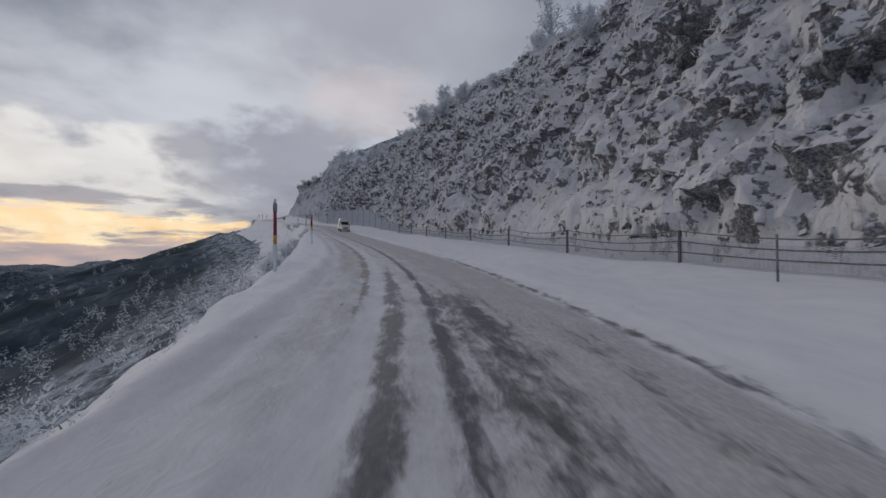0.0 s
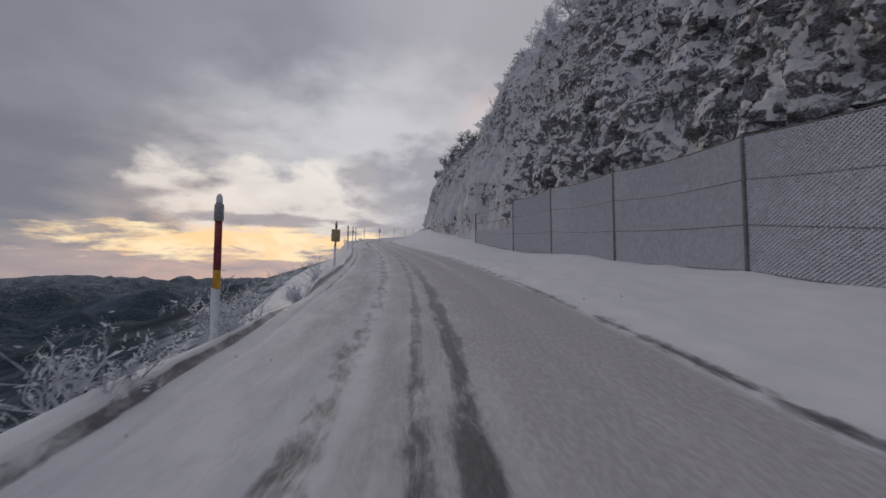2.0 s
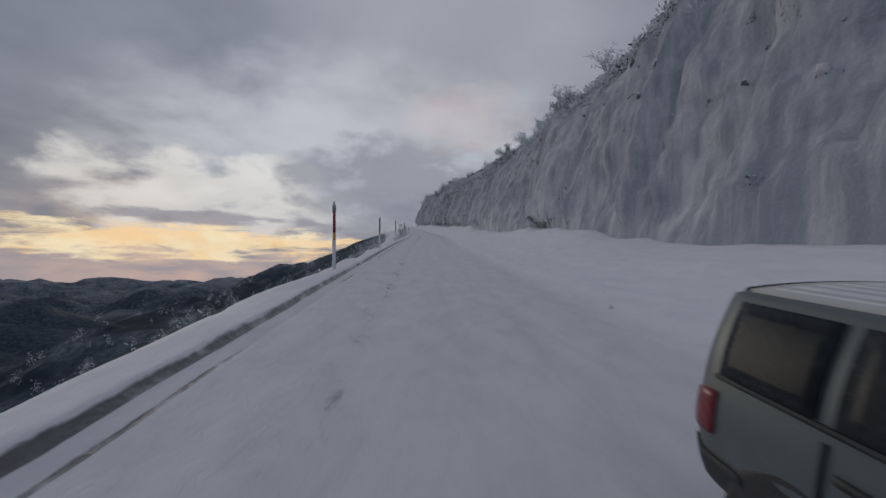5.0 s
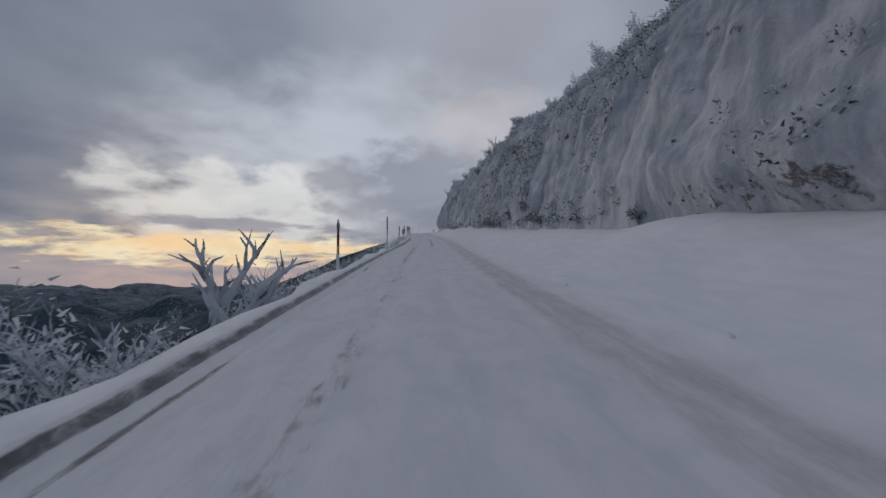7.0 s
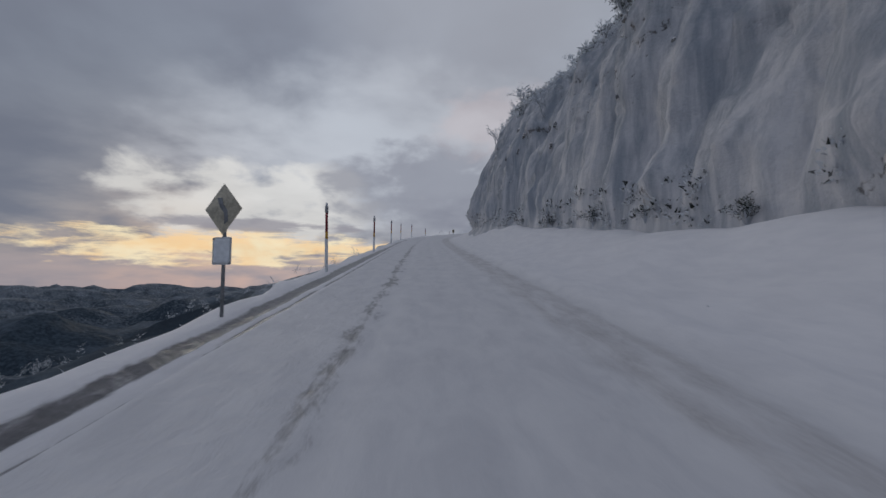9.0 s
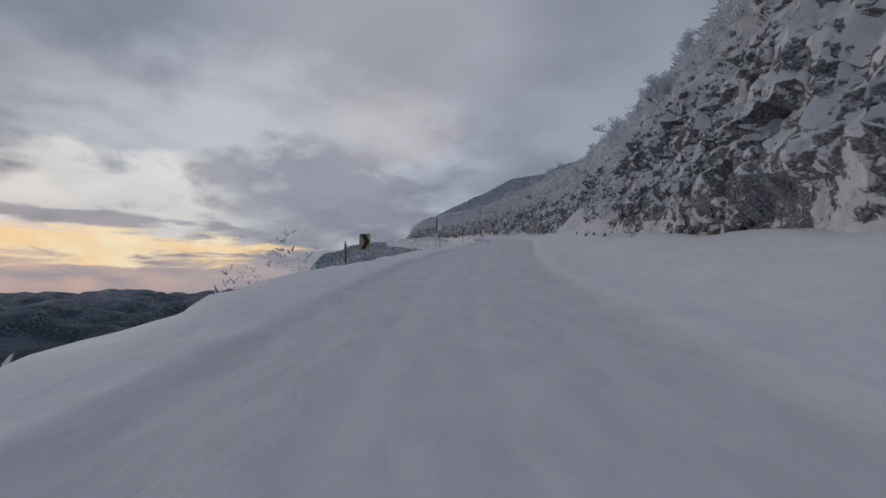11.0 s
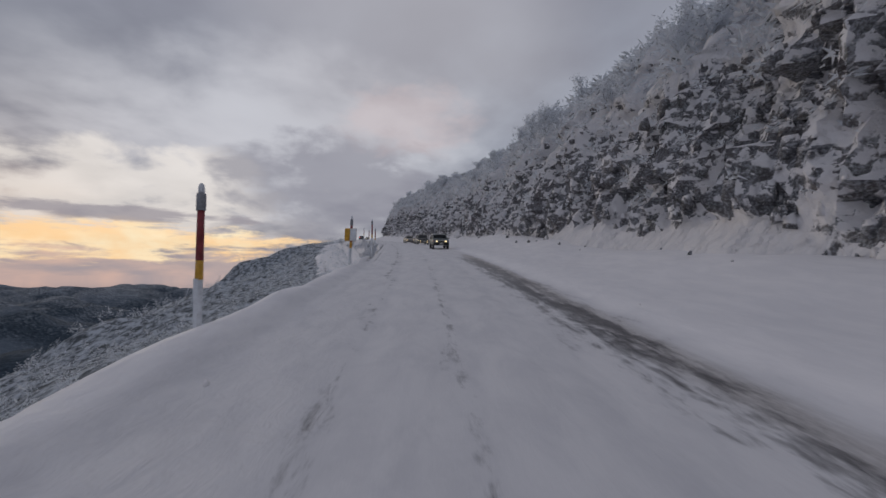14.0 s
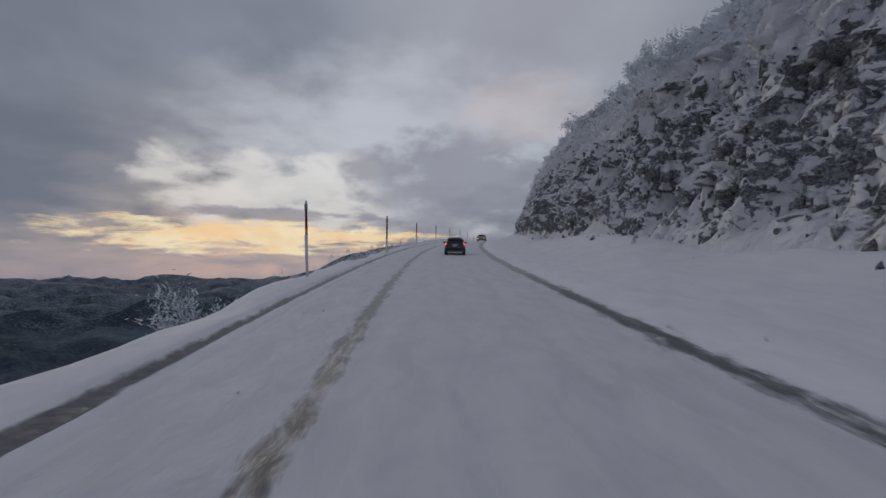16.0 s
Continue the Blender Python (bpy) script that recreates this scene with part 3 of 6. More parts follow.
# ---------------------------------------------------------------- road and banks
def build_road():
    s = np.concatenate([np.arange(-45, 690, 0.48), np.arange(690, 900, 2.0)])
    l = np.unique(np.round(np.concatenate([np.linspace(-9.0, -3.2, 14), np.arange(-3.2, -2.4, 0.1), np.arange(-2.4, -1.4, 0.03), np.arange(-1.4, 3.4, 0.09), np.linspace(3.4, 8.2, 16)]), 3))
    S, L = np.meshgrid(s, l, indexing="ij")
    Z = shelf(S, L)
    Z = np.where(L > FOOT, Z - (L - FOOT) * 0.8, Z)
    x, y, z = road(S, L, Z)
    V = np.stack([x, y, z], -1)
    early = 1 - smooth(140, 172, S)
    n1 = layered(S * 0.12, L * 0.5 + 7, 61, 4)
    n2 = layered(S * 0.03, L * 0.2 + 3, 71, 3)

    def track(at, width, drift=0.12):
        return np.exp(-((L - at - (layered(S * 0.03, S * 0 + at * 9, 83, 3) - 0.5) * drift * 2) / width) ** 2)

    mid = np.interp(S, [20, 45, 62, 78, 98, 118, 140, 160], [0.35, 0.52, 0.52, 0.35, 0.47, 0.40, 0.50, 0.6])
    w = 0.95 * track(mid, 0.15) * between(S, -60, 154, 6)
    w = np.maximum(w, 0.9 * track(mid - 0.36, 0.10) * between(S, 70, 112, 5))
    w = np.maximum(w, 0.85 * track(0.45, 0.15) * between(S, 300, 325, 5))
    w = np.maximum(w, 0.70 * track(-0.95, 0.2) * between(S, 8, 62, 6))
    w = np.maximum(w, 0.62 * track(-0.66, 0.2) * between(S, 50, 150, 10))
    w = np.maximum(w, 0.40 * track(-0.75, 0.2) * between(S, 150, 420, 10))
    w = np.maximum(w, 0.72 * track(-0.5, 0.28) * between(S, 128, 152, 5))
    w = np.maximum(w, 0.78 * track(0.42, 0.26) * between(S, 122, 152, 5))
    w = np.maximum(w, 0.95 * track(-0.1, 0.55) * between(S, 137, 154, 4) * (0.35 + n1))
    w = np.maximum(w, 0.98 * track(0.95, 0.75) * between(S, -60, 9, 4) * (0.35 + 1.1 * n1))
    w = np.maximum(w, 0.62 * track(2.0, 0.35) * between(S, -60, 8, 4) * (0.4 + n1))
    w = np.maximum(w, 0.45 * track(-0.80, 0.14) * between(S, 528, 566, 6))
    w = np.maximum(w, 0.45 * track(0.30, 0.14) * between(S, 536, 562, 6))
    w = np.maximum(w, 0.62 * track(-0.85, 0.15) * between(S, 236, 276, 5))
    w = np.maximum(w, 0.44 * track(-0.72, 0.16) * between(S, 500, 545, 6))
    w = np.maximum(w, 0.50 * track(-0.85, 0.2) * between(S, 150, 186, 5))
    w = np.maximum(w, 0.52 * track(0.42, 0.14) * between(S, 150, 182, 5))
    w = np.maximum(w, 0.42 * track(1.5, 0.2) * between(S, 150, 190, 8))
    w = np.maximum(w, 0.9 * track(-0.22, 0.2) * between(S, -60, 14, 5))
    w = np.maximum(w, 0.55 * track(2.75, 0.18) * between(S, 444, 470, 6))
    w = np.maximum(w, 0.78 * track(2.8, 0.2) * between(S, 482, 513, 4))
    w = np.maximum(w, 0.72 * track(2.45, 0.22) * between(S, 484, 510, 4))
    w = np.maximum(w, 0.56 * track(2.6, 0.38) * between(S, 516, 540, 5))
    w = np.maximum(w, 0.80 * track(2.35, 0.62) * between(S, 541, 560, 4))
    w = np.maximum(w, 0.95 * track(2.9, 0.25) * between(S, 598, 690, 6))
    w = np.maximum(w, 0.50 * track(-0.95, 0.16) * between(S, 545, 612, 8))
    w = np.maximum(w, 0.74 * track(-0.93, 0.15) * between(S, 612, 690, 6))
    w = np.maximum(w, 0.7 * track(2.72, 0.13) * np.maximum(between(S, 30, 125, 8), between(S, 0, 20, 4)))
    w = np.maximum(w, 0.70 * track(-0.85, 0.17) * between(S, 346, 384, 6))
    w = np.maximum(w, 0.46 * track(-0.85, 0.2) * between(S, 462, 486, 5))
    w = np.maximum(w, 0.66 * track(2.3, 0.5) * between(S, 521, 545, 4))
    w = np.maximum(w, 0.92 * track(-0.96, 0.15) * between(S, 114, 136, 4))
    lip = np.interp(S, KERB_S, KERB_L)
    broad = 0.03 + 0.06 * between(S, 108, 150, 6) + 0.04 * between(S, 346, 392, 5) + 0.14 * between(S, 300, 328, 5) + 0.05 * between(S, 476, 496, 4) + 0.04 * between(S, 607, 640, 4)
    w = np.maximum(w, 1.02 * kerb_at(S) * smooth(lip - 0.07, lip - 0.04, L) * (1 - smooth(lip + 0.005 + broad, lip + 0.04 + broad, L)) * (0.86 + 0.2 * np.maximum(np.maximum(between(S, 300, 330, 6), between(S, 470, 500, 6)), between(S, 108, 150, 6) + between(S, 346, 392, 5) + 1.6 * between(S, 607, 640, 4))) * (0.75 + 0.5 * n1))
    w = np.maximum(w, 0.9 * kerb_at(S) * np.exp(-((L - lip - 0.28) / 0.035) ** 2) * (n1 > 0.44) * (1 - smooth(604, 612, S)) * (1 - between(S, 296, 336, 3)))
    b = between(S, -60, 150, 20) * ((0.46 + 0.14 * between(S, 40, 112, 10)) * smooth(-0.8, -0.3, L) + 0.20 * smooth(0.0, 1.2, L)) * (1 - smooth(2.5, 2.8, L))
    b = np.maximum(b, 0.42 * between(S, 230, 420, 20) * smooth(1.5, 1.9, L) * (1 - smooth(2.5, 2.85, L)))
    b = np.maximum(b, 0.10 * smooth(-0.9, -0.5, L) * (1 - smooth(2.5, 2.8, L)))
    b = np.maximum(b, 0.62 * between(S, 0, 165, 10) * smooth(-2.2, -1.4, L) * (1 - smooth(-1.0, -0.6, L)) * n1 * 1.6)
    b = np.maximum(b, 0.75 * track(2.6, 0.4) * np.maximum(between(S, 480, 514, 5), between(S, 520, 562, 5)))
    b = b * (1 - 0.42 * track(1.68, 0.16) * between(S, 88, 150, 10))
    inside = smooth(-8, -2.6, L) * (1 - smooth(2.8, 3.2, L))
    b = b * inside * (0.7 + 0.6 * n2)
    w = np.maximum(w, 0.86 * np.exp(-((L + 0.86) / 0.13) ** 2) * np.maximum(np.maximum(between(S, 112, 136, 4), between(S, 6, 28, 4) * 0.95), np.maximum(between(S, 284, 302, 4) * 0.8, between(S, 610, 650, 4) * 0.95)))
    w = np.maximum(w, 0.95 * np.exp(-((L + 0.78) / 0.06) ** 4) * between(S, 137, 154, 3))
    line = np.exp(-((L + 0.9) / 0.06) ** 4) * np.maximum(between(S, 8, 26, 4) * 0.4, np.maximum(between(S, 286, 300, 4) * 0.4, between(S, 612, 640, 4) * 0.12))
    line = np.maximum(line, np.exp(-((L + 0.78) / 0.04) ** 4) * np.maximum(0.4 * between(S, 118, 134, 4) * (0.4 + n1), between(S, 137, 156, 3)))
    ob = grid_mesh("road", V, M_ROAD, [("wear", w), ("slush", b), ("line", line)], np.stack([S, L], -1))
    return tagged(ob, "snow-covered mountain road with dark tyre tracks", "road", kind="structure")


def zone_rubble(s):
    return between(s, -80, 104, 6)


def zone_iced(s):
    return between(s, 104, 425, 8)


def zone_crag(s):
    return between(s, 430, 960, 10)


def cut_place(S, D):
    """A place on the cutting, D metres in from its foot, and how bare the rock is there."""
    L = FOOT + D
    Z = hillside(S, L)
    base = hillside(S, np.full_like(L, FOOT))
    Z = np.where(D < 0, base + D * 1.1, Z)
    h = Z - base
    on = smooth(0.0, 0.5, D)
    big = layered(S * 0.11, h * 0.10, 101, 3) - 0.5
    blocks = layered(S * 0.55, h * 0.45 + layered(S * 0.2, h * 0.2, 5, 2) * 2, 111, 4, 0.6) - 0.5
    cell = np.floor(h * 1.1 + layered(S * 0.25, h * 0.1, 131, 3) * 4)
    ledge = hash01(np.floor(S * 0.8 + cell * 0.37), cell, 7) - 0.5
    flute = np.abs(layered(S * 0.5, h * 0.05, 141, 3) - 0.5) * 2
    ice = zone_iced(S)
    push = big * 2.6 + blocks * (1.9 - 0.75 * ice) + ledge * (0.75 - 0.6 * ice - 0.4 * zone_crag(S)) + flute * 1.3 * ice
    crags = zone_crag(S)
    row = np.floor(h * 0.45 + layered(S * 0.3, h * 0.1, 171, 2) * 2)
    column = hash01(np.floor(S * 0.95 + row * 0.41 + layered(S * 0.4, h * 0.3, 181, 2) * 1.5), row, 9) - 0.5
    chip = hash01(np.floor(S * 2.3 + layered(S * 0.8, h * 0.5, 191, 2) * 1.5), np.floor(h * 0.75 + hash01(np.floor(S * 2.3), S * 0, 3) * 2), 19) - 0.5
    push = push + (crags + 0.6 * zone_rubble(S)) * chip * 0.5 * (1 - smooth(3.0, 5.0, D))
    push = push + crags * column * 1.3 * (1 - smooth(2.2, 4.0, D))
    push = push * on * (0.45 + 0.55 * (1 - smooth(5.5, 9, D)))
    tip = 1.7 * np.clip(layered(S * 0.26, S * 0, 201, 2) - 0.50, 0, 1) * 2.0 * (crags + 0.5 * zone_rubble(S)) + 3.4 * np.exp(-(np.abs(S - 468.0) / 4.0) ** 2.6)
    tip = tip * (0.75 + 0.5 * layered(S * 0.9, h * 0.6, 211, 2))
    cone = np.clip(1 - h / np.maximum(tip, 0.01), 0, 1) * (tip > 0.25)
    heap = smooth(0.0, 0.45, cone)
    push = push * (1 - heap) + heap * (0.1 + 0.55 * tip * cone ** 1.4)
    push = push + 1.8 * between(S, 384, 424, 8)
    lift = (layered(S * 0.7, D * 0.9, 121, 4, 0.6) - 0.5) * (1.1 - 0.6 * crags) * on * (1 - 0.8 * heap)
    x, y, z = road(S, L - push, Z + lift)
    crag = zone_crag(S) * (0.29 * smooth(0.0, 0.07, h / 9) * (1 - smooth(1.5, 2.7, D + big * 2.5)) - 0.2 * smooth(1.6, 2.6, D))
    bare = 0.26 * zone_rubble(S) * smooth(0.3, 1.2, D) * (1 - 0.4 * smooth(5, 8, D)) + crag + ice * (0.14 + 0.14 * between(S, 104, 165, 8) - 0.3 * (1 - smooth(0.8, 2.2, D))) + big * (0.5 - 0.35 * ice - 0.2 * zone_rubble(S)) + 0.05 + 0.32 * ice * smooth(0.57, 0.67, layered(S * 0.16, h * 0.25, 151, 3)) * (0.4 + 0.6 * between(S, 284, 345, 10))
    return x, y, z, np.clip(bare * (1 - heap) - 0.25 * heap, -0.4, 1), ice * (1 - 0.5 * between(S, 90, 185, 12))


def build_cutting():
    s = np.concatenate([np.arange(-45, 112, 0.24), np.arange(112, 430, 0.40), np.arange(430, 700, 0.24), np.arange(700, 900, 1.5)])
    d = np.concatenate([np.linspace(-2.4, 0, 6)[:-1], np.linspace(0, 3.2, 40), np.linspace(3.3, 5.2, 16), np.linspace(5.6, 12, 14)])
    S, D = np.meshgrid(s, d, indexing="ij")
    x, y, z, bare, ice = cut_place(S, D)
    ob = grid_mesh("cutting", np.stack([x, y, z], -1), M_ROCK, [("bare", bare), ("iced", ice)])
    facet = (ice < 0.5) & (bare > 0.12) & (D < 4.5)
    ob.data.polygons.foreach_set("use_smooth", ~facet[:-1, :-1].reshape(-1))
    return tagged(ob, "dark rock cutting plastered with drifted snow", "rock face", kind="structure")


build_road()
build_cutting()
# ---------------------------------------------------------------- building parts
def part(name, bm, mat, parent=None, label="", flat=False):
    """One bmesh as ONE mesh object, under a thing or a part."""
    me = bpy.data.meshes.new(name)
    bm.to_mesh(me)
    bm.free()
    if not flat:
        me.polygons.foreach_set("use_smooth", np.ones(len(me.polygons), dtype=bool))
    me.materials.append(mat)
    ob = new(name, me)
    if parent is not None:
        ob.parent = parent
    return tagged(ob, label) if label else ob


def raw_part(name, verts, faces, mat, parent=None, label=""):
    me = bpy.data.meshes.new(name)
    me.from_pydata(verts, [], faces)
    me.materials.append(mat)
    ob = new(name, me)
    if parent is not None:
        ob.parent = parent
    return tagged(ob, label) if label else ob


def empty(name, label, category, group="", at=None):
    ob = tagged(new(name), label, category, group)
    if at is not None:
        ob.matrix_basis = at
    return ob


def tube(verts, faces, pts, radii, sides=5):
    """Adds a tapered tube along points."""
    start = len(verts)
    for i, p in enumerate(pts):
        d = (pts[min(i + 1, len(pts) - 1)] - pts[max(i - 1, 0)]).normalized()
        a = d.orthogonal().normalized()
        b = d.cross(a)
        for k in range(sides):
            t = 2 * math.pi * k / sides
            verts.append(p + (a * math.cos(t) + b * math.sin(t)) * radii[i])
    for i in range(len(pts) - 1):
        for k in range(sides):
            n = (k + 1) % sides
            faces.append((start + i * sides + k, start + i * sides + n, start + (i + 1) * sides + n, start + (i + 1) * sides + k))
    faces.append(tuple(start + (len(pts) - 1) * sides + k for k in range(sides)))


def blades(verts, faces, centre, count, reach, size, rng, lean=0.3, thin=0.6):
    """Small rimed leaves and twig ends about a point."""
    for _ in range(count):
        d = Vector((rng.gauss(0, 1), rng.gauss(0, 1), rng.gauss(0, 1) * 0.7 + lean)).normalized()
        p = centre + d * reach * rng.random() ** 0.6
        u = (d + Vector((rng.gauss(0, 0.6), rng.gauss(0, 0.6), rng.gauss(0, 0.6)))).normalized()
        v = u.orthogonal().normalized()
        v = Matrix.Rotation(rng.random() * 6.28, 3, u) @ v
        s = size * rng.uniform(0.6, 1.4)
        i = len(verts)
        wide = s * thin
        verts.extend([p - v * wide * 0.30, p + u * s * 0.8 - v * wide * 0.12, p + u * s * 1.1 + v * wide * 0.1, p + v * wide * 0.34])
        faces.append((i, i + 1, i + 2, i + 3))


def tree(seed, height, stems, spread, leafy, label, stout=1.0, leaf=M_RIME):
    """A snow gum bent by wind: forked stems, limbs and rimed tufts."""
    rng = random.Random(seed)
    tv, tf, cv, cf = [], [], [], []

    def limb(p, d, length, radius, level):
        n = 4 if level < 2 else 3 if level == 2 else 1
        pts, rad = [p], [radius]
        for i in range(n):
            d = (d + Vector((rng.gauss(0, 0.22), rng.gauss(0, 0.22), rng.gauss(0.05, 0.14)))).normalized()
            p = p + d * length / n
            pts.append(p)
            rad.append(radius * (1 - 0.7 * (i + 1) / n))
            if level < 3 and i >= 1 and (level < 2 or i != 2):
                for _ in range(2 if level < 1 else 1 + (level == 1 and rng.random() < 0.6)):
                    e = (d + Vector((rng.gauss(0, 0.8), rng.gauss(0, 0.8), rng.gauss(0.25, 0.4))) * spread).normalized()
                    limb(p, e, length * rng.uniform(0.42, 0.62), radius * 0.5, level + 1)
        tube(tv, tf, pts, rad, 5 if level < 1 else 4 if level < 2 else 3)
        if level >= 2 and leafy:
            blades(cv, cf, p, int(leafy * rng.uniform(0.4, 0.9)) + 1, 0.11 * height, 0.062 * height, rng)
            if level == 3 or leafy > 6:
                blades(cv, cf, pts[-2], int(leafy * 0.4), 0.08 * height, 0.056 * height, rng)

    for k in range(stems):
        a = 6.28 * k / stems + rng.random()
        d = Vector((math.cos(a) * 0.45 * spread, math.sin(a) * 0.45 * spread, 1)).normalized()
        limb(Vector((0.04 * height * math.cos(a), 0.04 * height * math.sin(a), -0.12 * height)), d, height * rng.uniform(0.55, 0.75), 0.03 * height * stout, 0)
    root = empty("snow_gum", label, "tree", "rimed snow gums on the mountainside")
    raw_part("trunk", tv, tf, M_TWIG, root)
    raw_part("crown", cv, cf, leaf, root)
    return root


def place(root, s, l, z, turn, size, first):
    """Puts a kind of plant at a place; the first time it is moved itself."""
    x, y, h = road(s, l, z)
    m = pose(float(x), float(y), float(h), 0, 0, turn)
    if first:
        root.matrix_basis = m
        root.scale = (size, size, size)
        return root
    ob = copy_thing(root, m)
    ob.scale = (size, size, size)
    return ob


KINDS = [tree(11, 2.6, 3, 0.9, 9, "bushy snow gum thick with white rime"),
         tree(12, 3.2, 2, 0.7, 7, "slender snow gum thick with white rime"),
         tree(13, 2.2, 4, 1.1, 10, "low spreading snow gum bowed under rime"),
         tree(14, 2.9, 3, 1.0, 4, "sparse snow gum with bare rimed limbs"),
         tree(15, 1.9, 5, 1.2, 12, "dense round snow gum heavy with snow"),
         tree(16, 2.5, 3, 0.8, 10, "dark-leaved snow gum with a little rime", 1.0, M_GUM),
         tree(17, 3.0, 2, 0.75, 0, "leafless snow gum with rimed twigs")]
used = set()
rng = random.Random(5)
for i in range(270):
    s = -15 + i * 2.75 + rng.uniform(-1.2, 1.2)
    crest = s < 104 or s > 430
    if not crest and i % 2:
        continue
    depth = 2.4 + abs(rng.gauss(0, 2.2)) if s > 430 else 3.4 + abs(rng.gauss(0, 2.0)) if crest else 4.6 + abs(rng.gauss(0, 1.4))
    k = rng.choice((0, 1, 2, 2, 3, 4)) if crest else rng.choice((0, 2, 4, 5, 6, 3, 6, 0))
    x, y, z, _, _ = cut_place(np.array([s]), np.array([depth]))
    size = rng.uniform(0.4, 0.85) if s > 430 else rng.uniform(0.5, 1.05) if crest else rng.uniform(0.5, 0.95)
    root = KINDS[k]
    m = pose(float(x[0]), float(y[0]), float(z[0]), rng.gauss(0, 6), rng.gauss(0, 6), rng.uniform(0, 360))
    ob = root if k not in used else copy_thing(root, m)
    used.add(k)
    ob.matrix_basis = m
    ob.scale = (size, size, size)

# lone gums that lean out over the edge of the iced slope: station, depth, size, kind
for s, d, size, k in ((155, 4.2, 0.9, 5), (157.5, 3.3, 0.75, 5), (151, 5.4, 0.9, 5), (148.5, 5.2, 0.8, 6), (135.5, 4.0, 0.8, 5), (128.5, 3.8, 0.9, 5), (126, 4.5, 0.85, 5), (121.5, 5.8, 1.1, 6), (351, 3.3, 0.8, 5), (341, 4.7, 0.8, 5),
                      (338, 5.2, 0.9, 6), (368, 3.9, 0.8, 5), (380.6, 3.2, 0.9, 6), (395, 3.4, 0.9, 6), (376, 3.6, 0.8, 4)):
    x, y, z, _, _ = cut_place(np.array([float(s)]), np.array([d]))
    m = pose(float(x[0]), float(y[0]), float(z[0]), rng.gauss(0, 8), rng.gauss(0, 8), rng.uniform(0, 360))
    ob = KINDS[k] if k not in used else copy_thing(KINDS[k], m)
    used.add(k)
    ob.matrix_basis = m
    ob.scale = (size, size, size)

# dark bushes at the foot of the iced slope
def bush(seed, label):
    """A low dense bush: short stems under clustered leaves, dusted white on top."""
    r = random.Random(seed)
    sv, sf, lv, lf = [], [], [], []
    for k in range(22):
        a, q = r.uniform(0, 6.28), r.random() ** 0.6
        tip = Vector((0.75 * q * math.cos(a), 0.75 * q * math.sin(a), (0.85 - 0.55 * q * q) * r.uniform(0.55, 1.1)))
        mid = Vector((tip.x * 0.4, tip.y * 0.4, tip.z * 0.6))
        tube(sv, sf, [Vector((0, 0, -0.3)), mid, tip], [0.03, 0.02, 0.008], 4)
        blades(lv, lf, tip, r.randint(34, 52), 0.20, 0.075, r)
        blades(lv, lf, mid, 22, 0.22, 0.075, r)
    root = empty("bush", label, "bush", "dark bushes along the foot of the cutting")
    raw_part("stem", sv, sf, M_TWIG, root)
    raw_part("foliage", lv, lf, M_GUM, root)
    return root


BUSHES = [bush(51, "dark dense bush dusted with snow"), bush(52, "low dark bush growing from a snowy bank")]
fresh = [True, True]
for s, d, size in ((316, 0.25, 1.0), (319.5, 0.4, 1.2), (321.5, 0.3, 1.0), (312.5, 0.2, 0.7), (323, 1.3, 0.8), (297, 0.3, 0.8), (299, 0.6, 0.9), (304, 0.3, 0.6), (356, 0.2, 0.7),
                   (360.5, 0.4, 0.6), (365, 0.3, 0.75), (290, 0.3, 0.6), (326, 0.3, 0.7), (331, 1.0, 0.8), (308, 1.2, 0.9), (168, 0.3, 0.5), (275, 0.3, 0.55), (302, 1.6, 0.8),
                   (334, 0.3, 0.6), (338, 0.6, 0.7), (343, 0.3, 0.5), (349, 0.7, 0.6), (371, 0.3, 0.6), (378, 0.5, 0.5), (284, 0.3, 0.7), (267, 0.4, 0.5), (327, 2.2, 0.8), (318, 2.0, 0.7), (131, 0.3, 0.4), (136, 0.4, 0.5)):
    k = int(rng.random() < 0.5)
    x, y, z, _, _ = cut_place(np.array([float(s)]), np.array([d * 0.25]))
    m = pose(float(x[0]), float(y[0]), float(z[0]), 0, 0, rng.uniform(0, 360))
    ob = BUSHES[k] if fresh[k] else copy_thing(BUSHES[k], m)
    fresh[k] = False
    ob.matrix_basis = m
    ob.scale = (size, size, size)

# bare rimed shrubs that stand out over the valley edge
SHRUBS = [tree(31, 1.2, 6, 0.9, 1, "bare shrub of white rimed twigs"), tree(32, 0.9, 7, 1.1, 2, "low bare shrub coated in rime"), tree(33, 2.1, 2, 0.6, 0, "dead rimed tree with broken limbs", 2.4)]
for ob in SHRUBS:
    tagged(ob, "", "shrub", "rimed shrubs below the road edge")
    ob.name = "shrub"
SPOTS = [(9, 44, 9), (47, 64, 9), (78, 95, 7), (140, 160, 9), (243, 262, 8), (268, 283, 5), (306, 330, 8), (336, 346, 4), (470, 506, 12), (553, 580, 11), (580, 640, 16)]
first = [True, True, True]
for a, b, n in SPOTS:
    for j in range(n):
        s = rng.uniform(a, b)
        k = rng.choice((0, 1, 1, 0))
        edge = float(np.interp(s, BANK_S, BANK_L))
        l = edge - rng.uniform(0.3, 1.1)
        z = float(shelf(np.array([s]), np.array([l]))[0])
        place(SHRUBS[k], s, l, z, rng.uniform(0, 360), rng.uniform(0.6, 1.1), first[k])
        first[k] = False
for s, l, size in ((277.3, -3.8, 1.5), (276.0, -4.3, 1.0), (43.5, -4.9, 0.75)):
    z = float(shelf(np.array([s]), np.array([l]))[0])
    place(SHRUBS[2], s, l, z, rng.uniform(0, 360), size, first[2])
    first[2] = False


